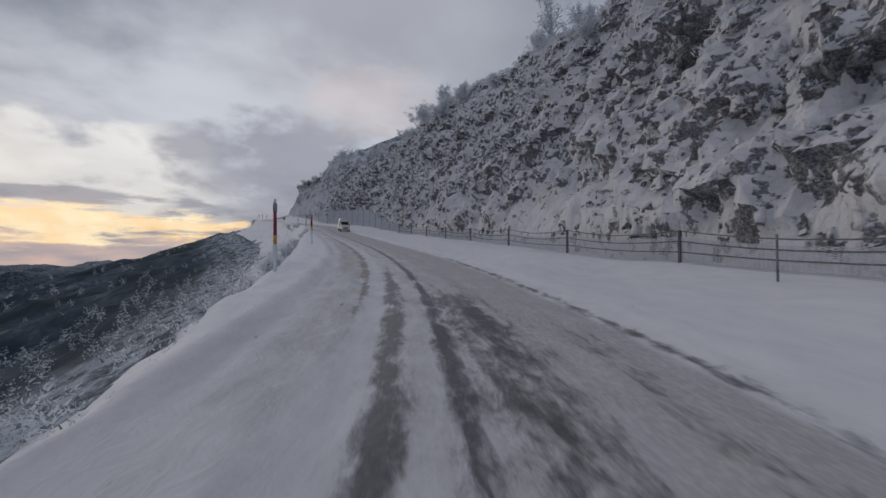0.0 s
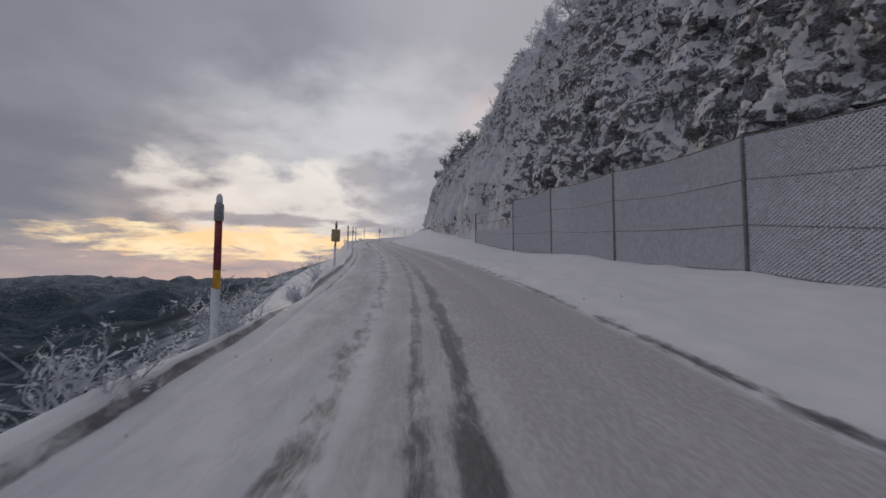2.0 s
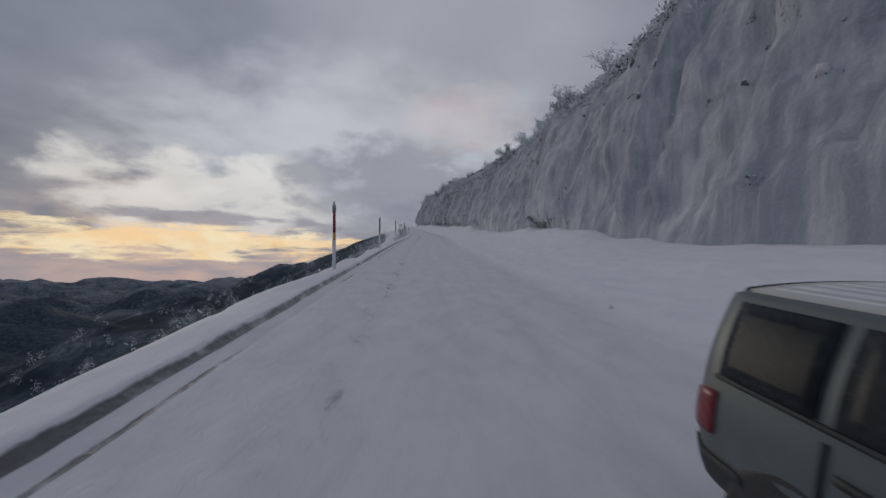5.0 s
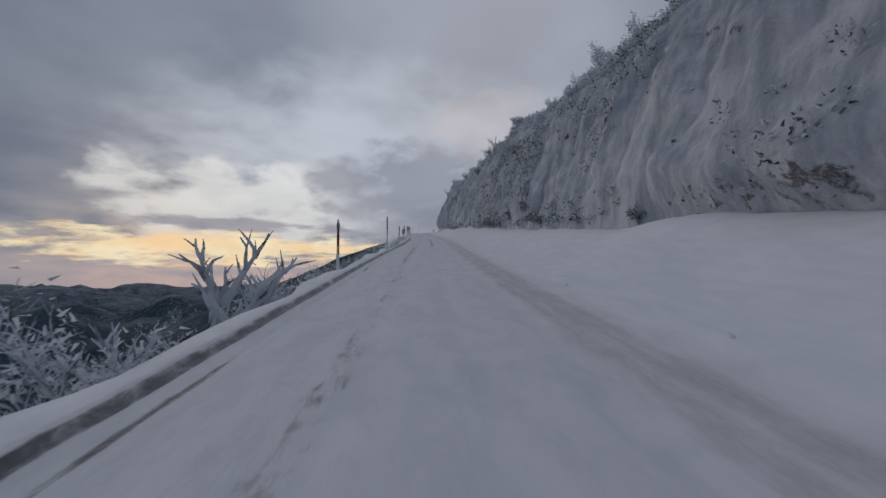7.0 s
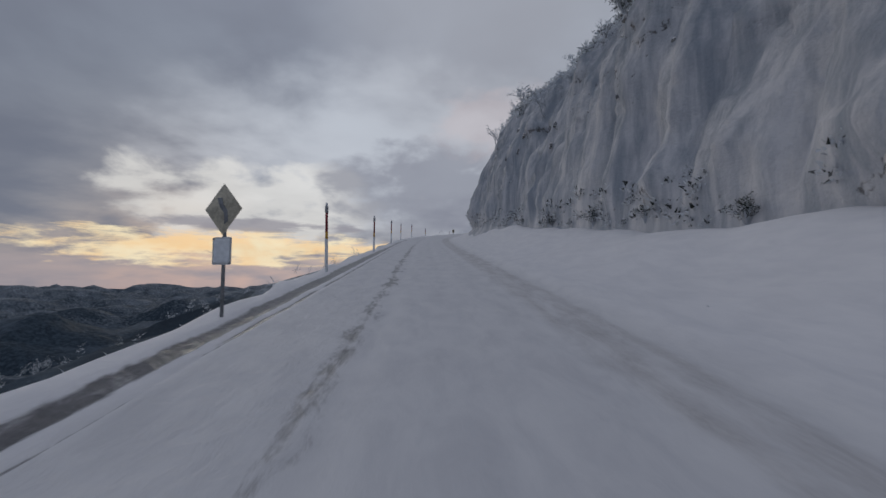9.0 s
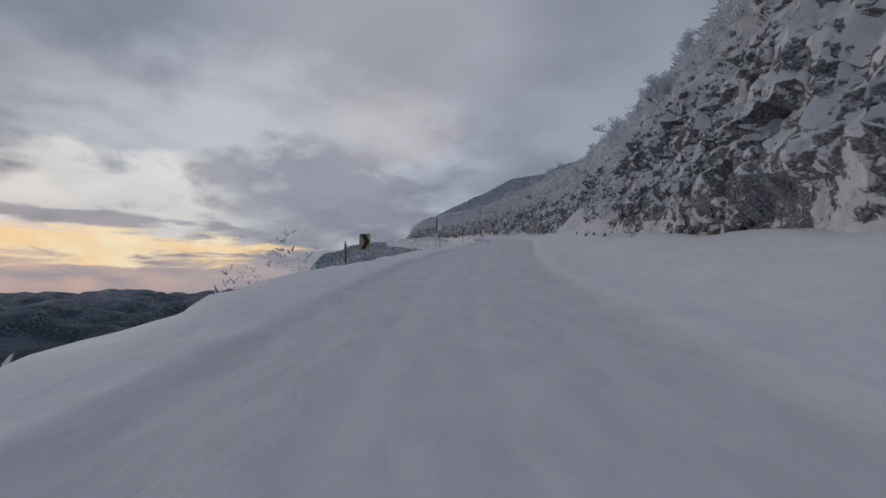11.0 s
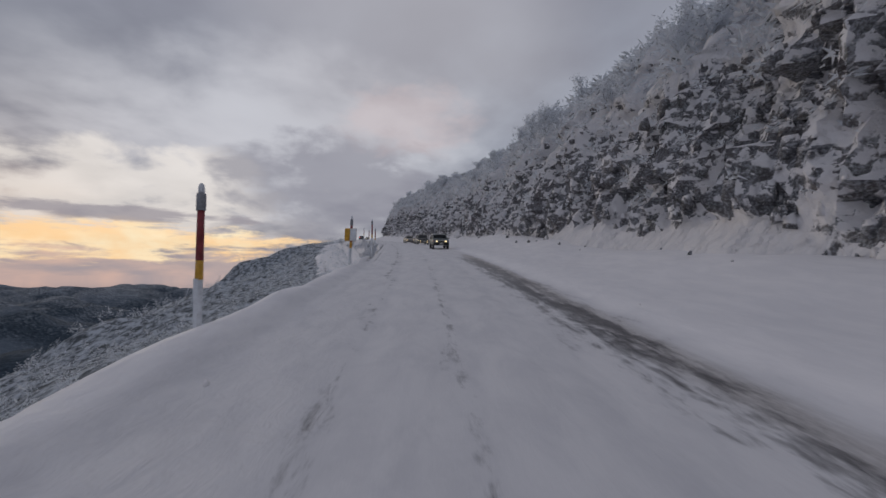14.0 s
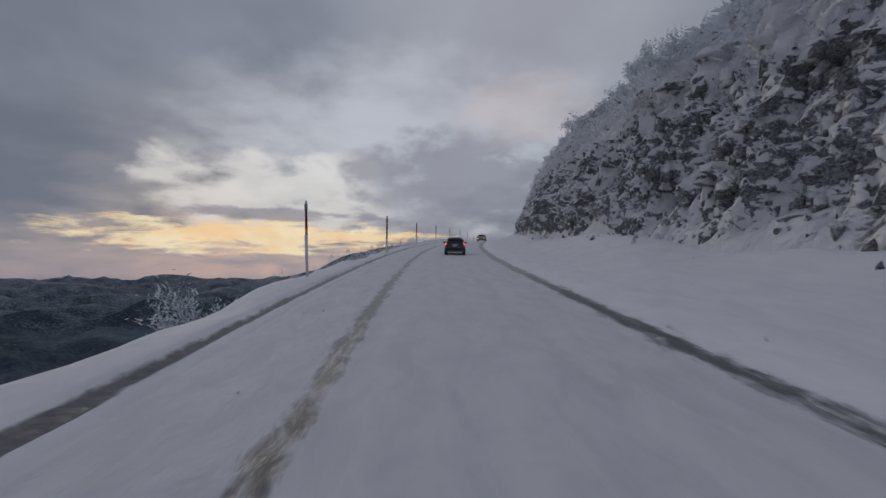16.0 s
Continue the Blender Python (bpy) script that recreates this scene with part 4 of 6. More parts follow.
def scatter(name, unit_v, unit_f, P, size, turn, mat, label, category):
    """Many like clumps joined in one mesh: kind 'stuff'."""
    uv, n, m = np.array(unit_v), len(P), len(unit_v)
    c, sn = np.cos(turn)[:, None], np.sin(turn)[:, None]
    x = (uv[:, 0] * c - uv[:, 1] * sn) * size[:, None] + P[:, 0:1]
    y = (uv[:, 0] * sn + uv[:, 1] * c) * size[:, None] + P[:, 1:2]
    z = uv[:, 2] * size[:, None] + P[:, 2:3]
    V = np.stack([x, y, z], -1).reshape(-1, 3)
    uf = np.array(unit_f)
    F = (uf[None] + (np.arange(n) * m)[:, None, None]).reshape(-1, uf.shape[1])
    k = uf.shape[1]
    me = bpy.data.meshes.new(name)
    me.vertices.add(len(V))
    me.vertices.foreach_set("co", V.reshape(-1).astype(np.float32))
    me.loops.add(F.size)
    me.loops.foreach_set("vertex_index", F.reshape(-1).astype(np.int32))
    me.polygons.add(len(F))
    me.polygons.foreach_set("loop_start", np.arange(0, F.size, k, dtype=np.int32))
    me.update(calc_edges=True)
    me.materials.append(mat)
    return tagged(new(name, me), label, category, kind="stuff")


def bush_unit(seed, leaves, size, thin):
    r = random.Random(seed)
    v, f = [], []
    blades(v, f, Vector((0, 0, 0.2)), leaves, 0.55, size, r, 0.6, thin)
    return [tuple(p) for p in v], f


def rock_unit(seed):
    """An angular block with split faces, broad at the foot."""
    r = random.Random(seed)
    v = []
    for z, k in ((-0.5, 1.0), (0.5, 0.62)):
        for x, y in ((-1, -1), (1, -1), (1, 1), (-1, 1)):
            v.append((x * 0.44 * k * r.uniform(0.45, 1.4), y * 0.5 * k * r.uniform(0.6, 1.3), z * 1.1 * r.uniform(0.45, 1.45)))
    f = [(0, 1, 5), (0, 5, 4), (1, 2, 6), (1, 6, 5), (2, 3, 7), (2, 7, 6), (3, 0, 4), (3, 4, 7), (4, 5, 6), (4, 6, 7), (3, 2, 1), (3, 1, 0)]
    return v, f


g = np.random.default_rng(3)


def spread_on_cut(n, s0, s1, d0, d1, keep=None):
    s, d = g.uniform(s0, s1, n), g.uniform(d0, d1, n)
    if keep is not None:
        ok = g.random(n) < keep(s, d)
        s, d = s[ok], d[ok]
    x, y, z, b, _ = cut_place(s, d)
    return np.stack([x, y, z], -1)


for name, seed, n, s0, s1, d0, d1, keep, lo, hi, mat, label in (
        ("rimed_scrub", 1, 9500, -20, 108, 0.3, 8, lambda s, d: (0.15 + 0.85 * smooth(0.40, 0.56, layered(s * 0.25, d * 0.6, 94, 3))) * (0.5 + 0.5 * smooth(1, 3, d)), 0.2, 0.62, M_SCRUB, "rimed scrub growing over a snowy rock slope"),
        ("rimed_scrub", 7, 4500, 104, 440, 0.1, 5, lambda s, d: (0.20 + 0.35 * between(s, 284, 328, 8)) * smooth(0.46, 0.58, layered(s * 0.13, d * 0.55, 4, 3)), 0.25, 0.75, M_CLUMP, "dark scrub showing through an iced slope"),
        ("rimed_scrub", 2, 5200, 104, 440, 3.4, 7.5, lambda s, d: smooth(3.4, 4.8, d), 0.35, 1.0, M_RIME, "snow-laden scrub along the crest of an iced slope"),
        ("rimed_scrub", 3, 15000, 430, 760, 0.4, 9, lambda s, d: 0.06 + 0.94 * smooth(1.5, 2.6, d + 1.6 * (layered(s * 0.08, d * 0.2, 91, 2) - 0.5)), 0.3, 1.0, M_RIME, "white rimed scrub over dark crags"),
        ("rimed_scrub", 27, 1000, 302, 329, 0.0, 3.4, lambda s, d: smooth(0.45, 0.56, layered(s * 0.22, d * 0.7, 14, 3)), 0.4, 1.1, M_CLUMP, "snow-laden bushes crowding an iced slope"),
        ("rimed_scrub", 57, 900, 250, 304, 0.0, 4.4, lambda s, d: smooth(0.50, 0.60, layered(s * 0.2, d * 0.6, 18, 3)), 0.35, 0.9, M_CLUMP, "snow-laden bushes scattered over an iced slope"),
        ("rimed_scrub", 37, 2600, 112, 428, 3.9, 6.0, lambda s, d: smooth(0.38, 0.55, layered(s * 0.12, d * 0.3, 24, 3)), 0.5, 1.2, M_CLUMP, "dark bushes along the crest of an iced slope"),
        ("rimed_scrub", 47, 420, 270, 425, 0.0, 0.35, lambda s, d: smooth(0.40, 0.56, layered(s * 0.2, d * 0.3, 34, 3)), 0.4, 1.0, M_CLUMP, "dark bushes along the foot of an iced slope"),
        ("rimed_scrub", 17, 4500, 436, 720, 0.3, 3.5, lambda s, d: 0.4 + 0.6 * smooth(0.44, 0.58, layered(s * 0.35, d * 0.9, 44, 3)), 0.18, 0.6, M_SCRUB, "tufts of white rimed scrub clinging to dark crags")):
    leafy = seed in (7, 27, 37, 47, 57)
    v, f = bush_unit(seed, 46 if leafy else 22, 0.15 if leafy else 0.33, 0.9 if leafy else 0.6)
    P = spread_on_cut(n, s0, s1, d0, d1, keep)
    scatter(name, v, f, P, g.uniform(lo, hi, len(P)), g.uniform(0, 6.28, len(P)), mat, label, "scrub")

def blocks_on_cut(seed, n, s0, s1, deep, lo, hi, keep):
    """Angular blocks split from the face, standing square to the road."""
    s, d = g.uniform(s0, s1, n), deep * g.random(n) ** 1.1
    ok = g.random(n) < keep(s, d)
    s, d = s[ok], d[ok]
    x, y, z, bare, _ = cut_place(s, d)
    ok = bare > -0.05
    s, x, y, z = s[ok], x[ok], y[ok], z[ok]
    v, f = rock_unit(seed)
    size = lo + (hi - lo) * g.random(len(s)) ** 2.0
    turn = np.interp(s, PS, PH) + g.normal(0, 0.6, len(s))
    ob = scatter("broken_rock", v, f, np.stack([x, y, z - 0.22 * size], -1), size, turn, M_ROCK, "dark angular rock capped with snow", "rock")
    ob.data.attributes.new("bare", "FLOAT", "POINT").data.foreach_set("value", np.full(len(ob.data.vertices), 0.34 if s1 < 200 else 0.44, dtype=np.float32))


for seed in (4, 14, 24, 34):
    blocks_on_cut(seed, 2300, -20, 104, 5.5, 0.08, 0.36, lambda s, d: 0.25 + 0.75 * smooth(0.42, 0.56, layered(s * 0.18, d * 0.5, 64, 3)))
    blocks_on_cut(seed + 1, 200, 112, 430, 4.0, 0.08, 0.38, lambda s, d: 0.15 + 0.85 * smooth(0.5, 0.6, layered(s * 0.15, d * 0.5, 65, 3)))
    blocks_on_cut(seed + 2, 2500, 434, 720, 2.6, 0.10, 0.46, lambda s, d: (0.1 + 0.9 * smooth(0.42, 0.56, layered(s * 0.14, d * 0.6, 66, 3))) * (1 - 0.7 * smooth(1.8, 3.0, d)))

# stones that have rolled onto the drift below the crags
v, f = rock_unit(8)
n = 380
s = g.uniform(440, 690, n)
l = 7.7 - 1.5 * g.random(n) ** 3.0
bulk = 0.06 + 0.22 * g.random(n) ** 3
x, y, z = road(s, l, shelf(s, l) + 0.2 * bulk)
ob = scatter("fallen_rock", v, f, np.stack([x, y, z], -1), bulk, g.uniform(0, 6.28, n), M_ROCK, "fallen rock lying in drifted snow", "rock")
ob.data.attributes.new("bare", "FLOAT", "POINT").data.foreach_set("value", np.full(len(ob.data.vertices), 0.5, dtype=np.float32))

# rimed forest on the slope below the road
s = g.uniform(-20, 760, 9000)
l = -4.8 - g.random(9000) ** 1.6 * 70
x, y, _ = road(s, l)
z, s2, l2 = land_height(x, y)
ok = (l2 < -4.5) & ((g.random(9000) < 0.22) | (s2 > 400) | (s2 < 60))
zz = np.where(l2 > -9, np.interp(s2, PS, PZ) + shelf(s2, l2), z)
P = np.stack([x, y, zz], -1)[ok]
def sapling_unit(seed):
    """A small rimed gum: upright twigs with tufts."""
    q = random.Random(seed)
    v, f = [], []
    for k in range(11):
        p = Vector((q.gauss(0, 0.17), q.gauss(0, 0.17), q.uniform(0.1, 0.95)))
        blades(v, f, p, 4, 0.20, 0.12, q, 0.9, 0.6)
    return [tuple(p) for p in v], f


v, f = sapling_unit(9)
scatter("valley_scrub", v, f, P, g.uniform(0.5, 1.5, len(P)) * (1 + 0.6 * smooth(-15, -60, l2[ok])), g.uniform(0, 6.28, len(P)), M_RIME, "grey rimed scrub and saplings on the falling slope", "scrub")

# clods of snow thrown up along the edges of the road
v, f = rock_unit(12)
n = 420
s = g.uniform(-10, 640, n)
l = np.where(g.random(n) < 0.6, g.uniform(2.9, 4.2, n), g.uniform(-2.0, -1.1, n))
keep = (l > 0) | (s < 170) | (s > 540)
s, l = s[keep], l[keep]
x, y, z = road(s, l, shelf(s, l) + 0.01)
scatter("snow_clods", v, f, np.stack([x, y, z], -1), 0.02 + 0.06 * g.random(len(s)) ** 2.5, g.uniform(0, 6.28, len(s)), M_SNOW, "loose clods of ploughed snow", "snow")
# ---------------------------------------------------------------- paints
M_WHITE = plain("frosted_white_pole", (0.66, 0.68, 0.71), 0.6, 0, 9, 0.18)
M_RED = plain("faded_red_band", (0.22, 0.022, 0.03), 0.45, 0, 9, 0.3)
M_YELLOW = plain("road_yellow", (0.62, 0.33, 0.03), 0.45, 0, 9, 0.25)
M_GREY = plain("frosted_grey_plastic", (0.24, 0.25, 0.27), 0.6, 0, 9, 0.3)
M_STEEL = plain("galvanised_steel", (0.22, 0.23, 0.24), 0.5, 0.6, 9, 0.3)
M_IRON = plain("dull_grey_iron", (0.13, 0.13, 0.135), 0.6, 0.3, 9, 0.3)
M_PLATE = plain("rimed_sign_back", (0.42, 0.41, 0.40), 0.6, 0.1, 7, 0.2)
M_CRUST = plain("wind_packed_rime", (0.74, 0.77, 0.81), 0.7, 0, 14, 0.1)
M_BLACK = plain("black_sign_paint", (0.015, 0.015, 0.017), 0.4, 0, 9, 0.3)
M_NET = plain("rimed_netting", (0.56, 0.58, 0.62), 0.8, 0, 9, 0.15)


def lathe(profile, sides=14):
    """A turned solid from (radius, height) pairs."""
    bm = bmesh.new()
    rings = []
    for r, z in profile:
        rings.append([bm.verts.new((r * math.cos(6.2832 * k / sides), r * math.sin(6.2832 * k / sides), z)) for k in range(sides)])
    for a, b in zip(rings, rings[1:]):
        for k in range(sides):
            bm.faces.new((a[k], a[(k + 1) % sides], b[(k + 1) % sides], b[k]))
    bm.faces.new(rings[-1])
    bm.faces.new(rings[0][::-1])
    return bm


def block(x, y, z, bevel=0.0, at=(0, 0, 0), segments=2):
    bm = bmesh.new()
    bmesh.ops.create_cube(bm, size=1)
    for v in bm.verts:
        v.co = Vector((v.co.x * x + at[0], v.co.y * y + at[1], v.co.z * z + at[2]))
    if bevel:
        bmesh.ops.bevel(bm, geom=bm.edges[:], offset=bevel, segments=segments, affect="EDGES")
    return bm


def prism(points, y0, y1, bevel=0.0):
    """A plate cut to an outline in x and z, between two depths."""
    bm = bmesh.new()
    a = [bm.verts.new((x, y0, z)) for x, z in points]
    b = [bm.verts.new((x, y1, z)) for x, z in points]
    bm.faces.new(a)
    bm.faces.new(b[::-1])
    n = len(points)
    for k in range(n):
        bm.faces.new((a[k], b[k], b[(k + 1) % n], a[(k + 1) % n]))
    bmesh.ops.recalc_face_normals(bm, faces=bm.faces[:])
    if bevel:
        bmesh.ops.bevel(bm, geom=bm.edges[:], offset=bevel, segments=1, affect="EDGES")
    return bm


def crust(width, height, depth, seed, y):
    """Rime built up by the wind on one face."""
    r = random.Random(seed)
    n, m = 6, 9
    bm = bmesh.new()
    rows = []
    for j in range(m + 1):
        rows.append([bm.verts.new(((i / n - 0.5) * width, y - (depth * r.uniform(0.3, 1.0) if 0 < i < n and 0 < j < m else 0.0), (j / m - 0.5) * height)) for i in range(n + 1)])
    for j in range(m):
        for i in range(n):
            bm.faces.new((rows[j][i], rows[j][i + 1], rows[j + 1][i + 1], rows[j + 1][i]))
    rim = [rows[0][i] for i in range(n + 1)] + [rows[j][n] for j in range(1, m + 1)] + [rows[m][i] for i in range(n - 1, -1, -1)] + [rows[j][0] for j in range(m - 1, 0, -1)]
    bm.faces.new(rim[::-1])
    return bm


# ---------------------------------------------------------------- snow poles along the valley edge
def snow_pole(name="snow_pole", label="tall red and yellow banded snow pole crusted with rime", group="snow poles along the road"):
    root = empty(name, label, "road marker", group)
    part("pole", lathe([(0.050, -0.9), (0.050, 0.1), (0.048, 0.92)]), M_WHITE, root)
    part("yellow_band", lathe([(0.0495, 0.92), (0.0485, 1.17)]), M_YELLOW, root)
    part("red_band", lathe([(0.048, 1.17), (0.046, 1.85)]), M_RED, root)
    part("sleeve", lathe([(0.056, 1.83), (0.060, 1.86), (0.060, 2.02), (0.054, 2.06)]), M_GREY, root)
    part("cap", lathe([(0.040, 2.05), (0.040, 2.14), (0.030, 2.18), (0.012, 2.20)]), M_WHITE, root)
    bm = bmesh.new()
    r = random.Random(8)
    rows = []
    for j in range(13):
        z = 0.02 + j * 0.152
        rows.append([bm.verts.new(((0.05 + (r.uniform(0.004, 0.022) if 0 < i < 4 and j < 12 else -0.003)) * math.cos(2.2 + i * 0.55), (0.05 + (r.uniform(0.004, 0.022) if 0 < i < 4 and j < 12 else -0.003)) * math.sin(2.2 + i * 0.55), z)) for i in range(5)])
    for a, b in zip(rows[:6], rows[1:7]):
        for i in range(4):
            bm.faces.new((a[i], a[i + 1], b[i + 1], b[i]))
    bmesh.ops.delete(bm, geom=[v for v in bm.verts if not v.link_faces], context="VERTS")
    part("rime_crust", bm, M_CRUST, root)
    return root


def ground_at(s, l):
    return float(shelf(np.array([float(s)]), np.array([float(l)]))[0])


def stand(ob, s, l, turn=0.0, lean=(0.0, 0.0), up=0.0):
    x, y, z = road(s, l, max(ground_at(s, l), -0.35) + up)
    ob.matrix_basis = pose(float(x), float(y), float(z), lean[0], lean[1], facing(s) + turn)
    return ob


# station, distance to the left, foot above the snow
POLES = [(12.4, 3.55), (26.2, 3.08), (40.1, 2.79), (54.5, 2.74), (68.3, 2.37), (82.6, 2.58), (112.0, 2.77), (138.0, 2.69), (150.5, 2.76), (176.7, 2.4),
         (191.0, 2.6), (205.0, 2.6), (218.5, 2.6), (232.0, 2.6), (244.6, 2.6), (257.3, 2.6), (283.6, 2.89), (294.8, 2.45), (307.9, 2.63), (332.7, 2.78), (345.1, 3.0),
         (358.5, 3.03), (369.4, 2.74), (382, 2.8), (395, 3.0), (408, 3.2), (421, 3.6), (440.7, 5.2), (450.0, 3.15), (462.3, 3.48), (474.6, 3.1), (497.9, 3.26),
         (509.4, 3.13), (519.8, 2.81), (544.3, 3.04), (568.2, 2.74), (579.4, 2.5), (591.7, 2.6), (602.0, 2.6), (615.4, 2.87), (626.5, 2.5),
         (638.3, 2.6), (651, 2.6), (664, 2.6), (677, 2.6), (690, 2.6), (703, 2.6), (716, 2.6)]
# those that lean away from the line: distance to the left, height of the snow at the foot, size
SET = {12.4: (3.36, -0.2, 1.0), 26.2: (3.09, 0.04, 0.85), 68.3: (2.27, 0.14, 0.88), 82.6: (2.57, 0.0, 0.96), 138.0: (2.64, 0.02, 0.92), 257.3: (2.48, 0.08, 0.81), 294.8: (2.35, 0.25, 0.80),
       332.7: (2.68, 0.0, 0.80), 358.5: (2.78, 0.18, 0.82), 450.0: (3.25, 0.25, 0.86), 474.6: (2.81, 0.16, 0.91), 509.4: (3.03, 0.2, 0.97), 544.3: (2.76, -0.18, 0.94), 568.2: (2.67, 0.15, 1.03),
       602.0: (2.46, 0.38, 0.88), 626.5: (3.0, 0.42, 0.68)}
first_pole = snow_pole()
r = random.Random(21)
for i, (s, a) in enumerate(POLES):
    ob = first_pole if i == 0 else copy_thing(first_pole, pose(0, 0, 0))
    a, up, size = SET.get(s, (a, r.uniform(-0.06, 0.02) - 0.7 * (abs(s - 440.7) < 1), 0.92))
    stand(ob, s, -a, r.uniform(0, 40), (r.gauss(0, 0.7), r.gauss(0, 0.9)), up)
    ob.scale = (size, size, size)


# ---------------------------------------------------------------- signs
def rounded(w, h, r=0.04, z=0.0):
    pts = []
    for cx, cz, a0 in ((w / 2 - r, h / 2 - r, 0), (-w / 2 + r, h / 2 - r, 90), (-w / 2 + r, -h / 2 + r, 180), (w / 2 - r, -h / 2 + r, 270)):
        for k in range(4):
            a = radians(a0 + k * 30)
            pts.append((cx + r * math.cos(a), cz + r * math.sin(a) + z))
    return pts


def pole_sign(s, a, w, h, mid, face, rime, label, turn=0.0, lean=2.0, size=1.0):
    """A plate clamped to a snow pole, half hidden by rime."""
    root = snow_pole("pole_sign", label, "plates on snow poles")
    tagged(root, "", "road sign")
    plate = part("plate", prism(rounded(w, h, 0.05, mid), -0.075, -0.062, 0.003), face, root)
    for dz in (-0.3, 0.3):
        part("clamp", block(0.13, 0.16, 0.03, 0.006, (0, -0.01, mid + dz * h)), M_STEEL, plate)
    if rime:
        bm = crust(w * rime, h * 0.97, 0.05, int(s), -0.076)
        for v in bm.verts:
            v.co.x += w * (1 - rime) * 0.5
            v.co.z += mid
        part("rime_face", bm, M_CRUST, plate)
    root.scale = (size, size, size)
    m = stand(root, s, -a, turn, (0, lean))
    root.scale = (size, size, size)
    return m


M_DULL = plain("rime_dulled_yellow", (0.48, 0.44, 0.35), 0.6, 0, 5, 0.3)
M_TAN = plain("weathered_yellow_sign", (0.40, 0.32, 0.16), 0.55, 0, 7, 0.25)
pole_sign(98.5, 3.0, 0.42, 0.62, 1.45, M_TAN, 0.0, "snow pole with a weathered yellow plate")
pole_sign(125.0, 2.52, 0.24, 0.42, 1.48, M_PLATE, 0.0, "snow pole with a small grey plate", 40, 2.0, 0.9)
pole_sign(162.6, 2.28, 0.42, 0.72, 1.60, M_TAN, 0.86, "snow pole with a plate plastered in rime", -12)
pole_sign(321.3, 2.95, 0.42, 0.64, 1.40, M_PLATE, 0.0, "snow pole with a grey plate edged in yellow", -8, 5.0)
pole_sign(486.1, 2.62, 0.50, 0.90, 1.22, M_YELLOW, 0.68, "snow pole with a yellow plate half covered by rime", -14, 3.0, 1.12)
pole_sign(555.7, 2.74, 0.48, 0.50, 1.45, M_YELLOW, 0.55, "snow pole with a yellow plate half covered by rime", -10)


def post_sign(name, s, a, label, category="road sign"):
    root = empty(name, label, category)
    part("post", lathe([(0.024, -0.7), (0.024, 1.2), (0.024, 1.5)], 10), M_STEEL, root)
    return root


def bend_sign():
    root = post_sign("bend_sign", 352.4, 3.07, "rimed diamond warning sign over a white plate")
    d = part("diamond", prism([(0, 1.78), (0.30, 1.42), (0, 1.06), (-0.30, 1.42)], -0.045, -0.030, 0.004), M_DULL, root, "yellow diamond dulled by rime")
    arrow = [(-0.10, 1.58), (-0.02, 1.58), (0.0, 1.49), (0.075, 1.40), (0.085, 1.25), (0.03, 1.21), (0.02, 1.36), (-0.05, 1.45)]
    part("bend_symbol", prism(arrow, -0.050, -0.0451), M_GREY, d)
    p = part("plate", prism(rounded(0.30, 0.38, 0.02, 0.84), -0.045, -0.030, 0.003), M_WHITE, root)
    part("rime_face", crust_at(0.30, 0.36, 0.02, 5, 0.84), M_CRUST, p)
    stand(root, 352.4, -2.78, -16, (0, 0), 0.06)


def crust_at(w, h, d, seed, z, y=-0.046):
    bm = crust(w, h, d, seed, y)
    for v in bm.verts:
        v.co.z += z
    return bm


def chevron_sign():
    root = post_sign("chevron_sign", 441.7, 4.75, "black chevron on a yellow sign beside the bend")
    p = part("plate", prism(rounded(0.54, 0.72, 0.01, 1.20), -0.045, -0.030, 0.003), M_TAN, root)
    part("chevron", prism([(-0.20, 1.54), (0.06, 1.54), (0.23, 1.20), (0.02, 0.86), (-0.20, 0.86), (0.0, 1.20)], -0.050, -0.0451), M_BLACK, p, "black arrowhead")
    stand(root, 441.7, -4.75, -6)


def small_sign():
    root = post_sign("small_sign", 451, 3.1, "small white sign caked with rime")
    p = part("plate", prism(rounded(0.42, 0.54, 0.02, 1.38), -0.045, -0.030, 0.003), M_PLATE, root)
    part("rime_face", crust_at(0.36, 0.5, 0.04, 6, 1.37), M_CRUST, p)
    part("corner_patch", prism([(-0.20, 1.62), (-0.06, 1.62), (-0.2, 1.50)], -0.055, -0.0452), M_YELLOW, p)
    stand(root, 451.0, -3.2, -8, (0, 0), 0.05)


bend_sign()
chevron_sign()
small_sign()


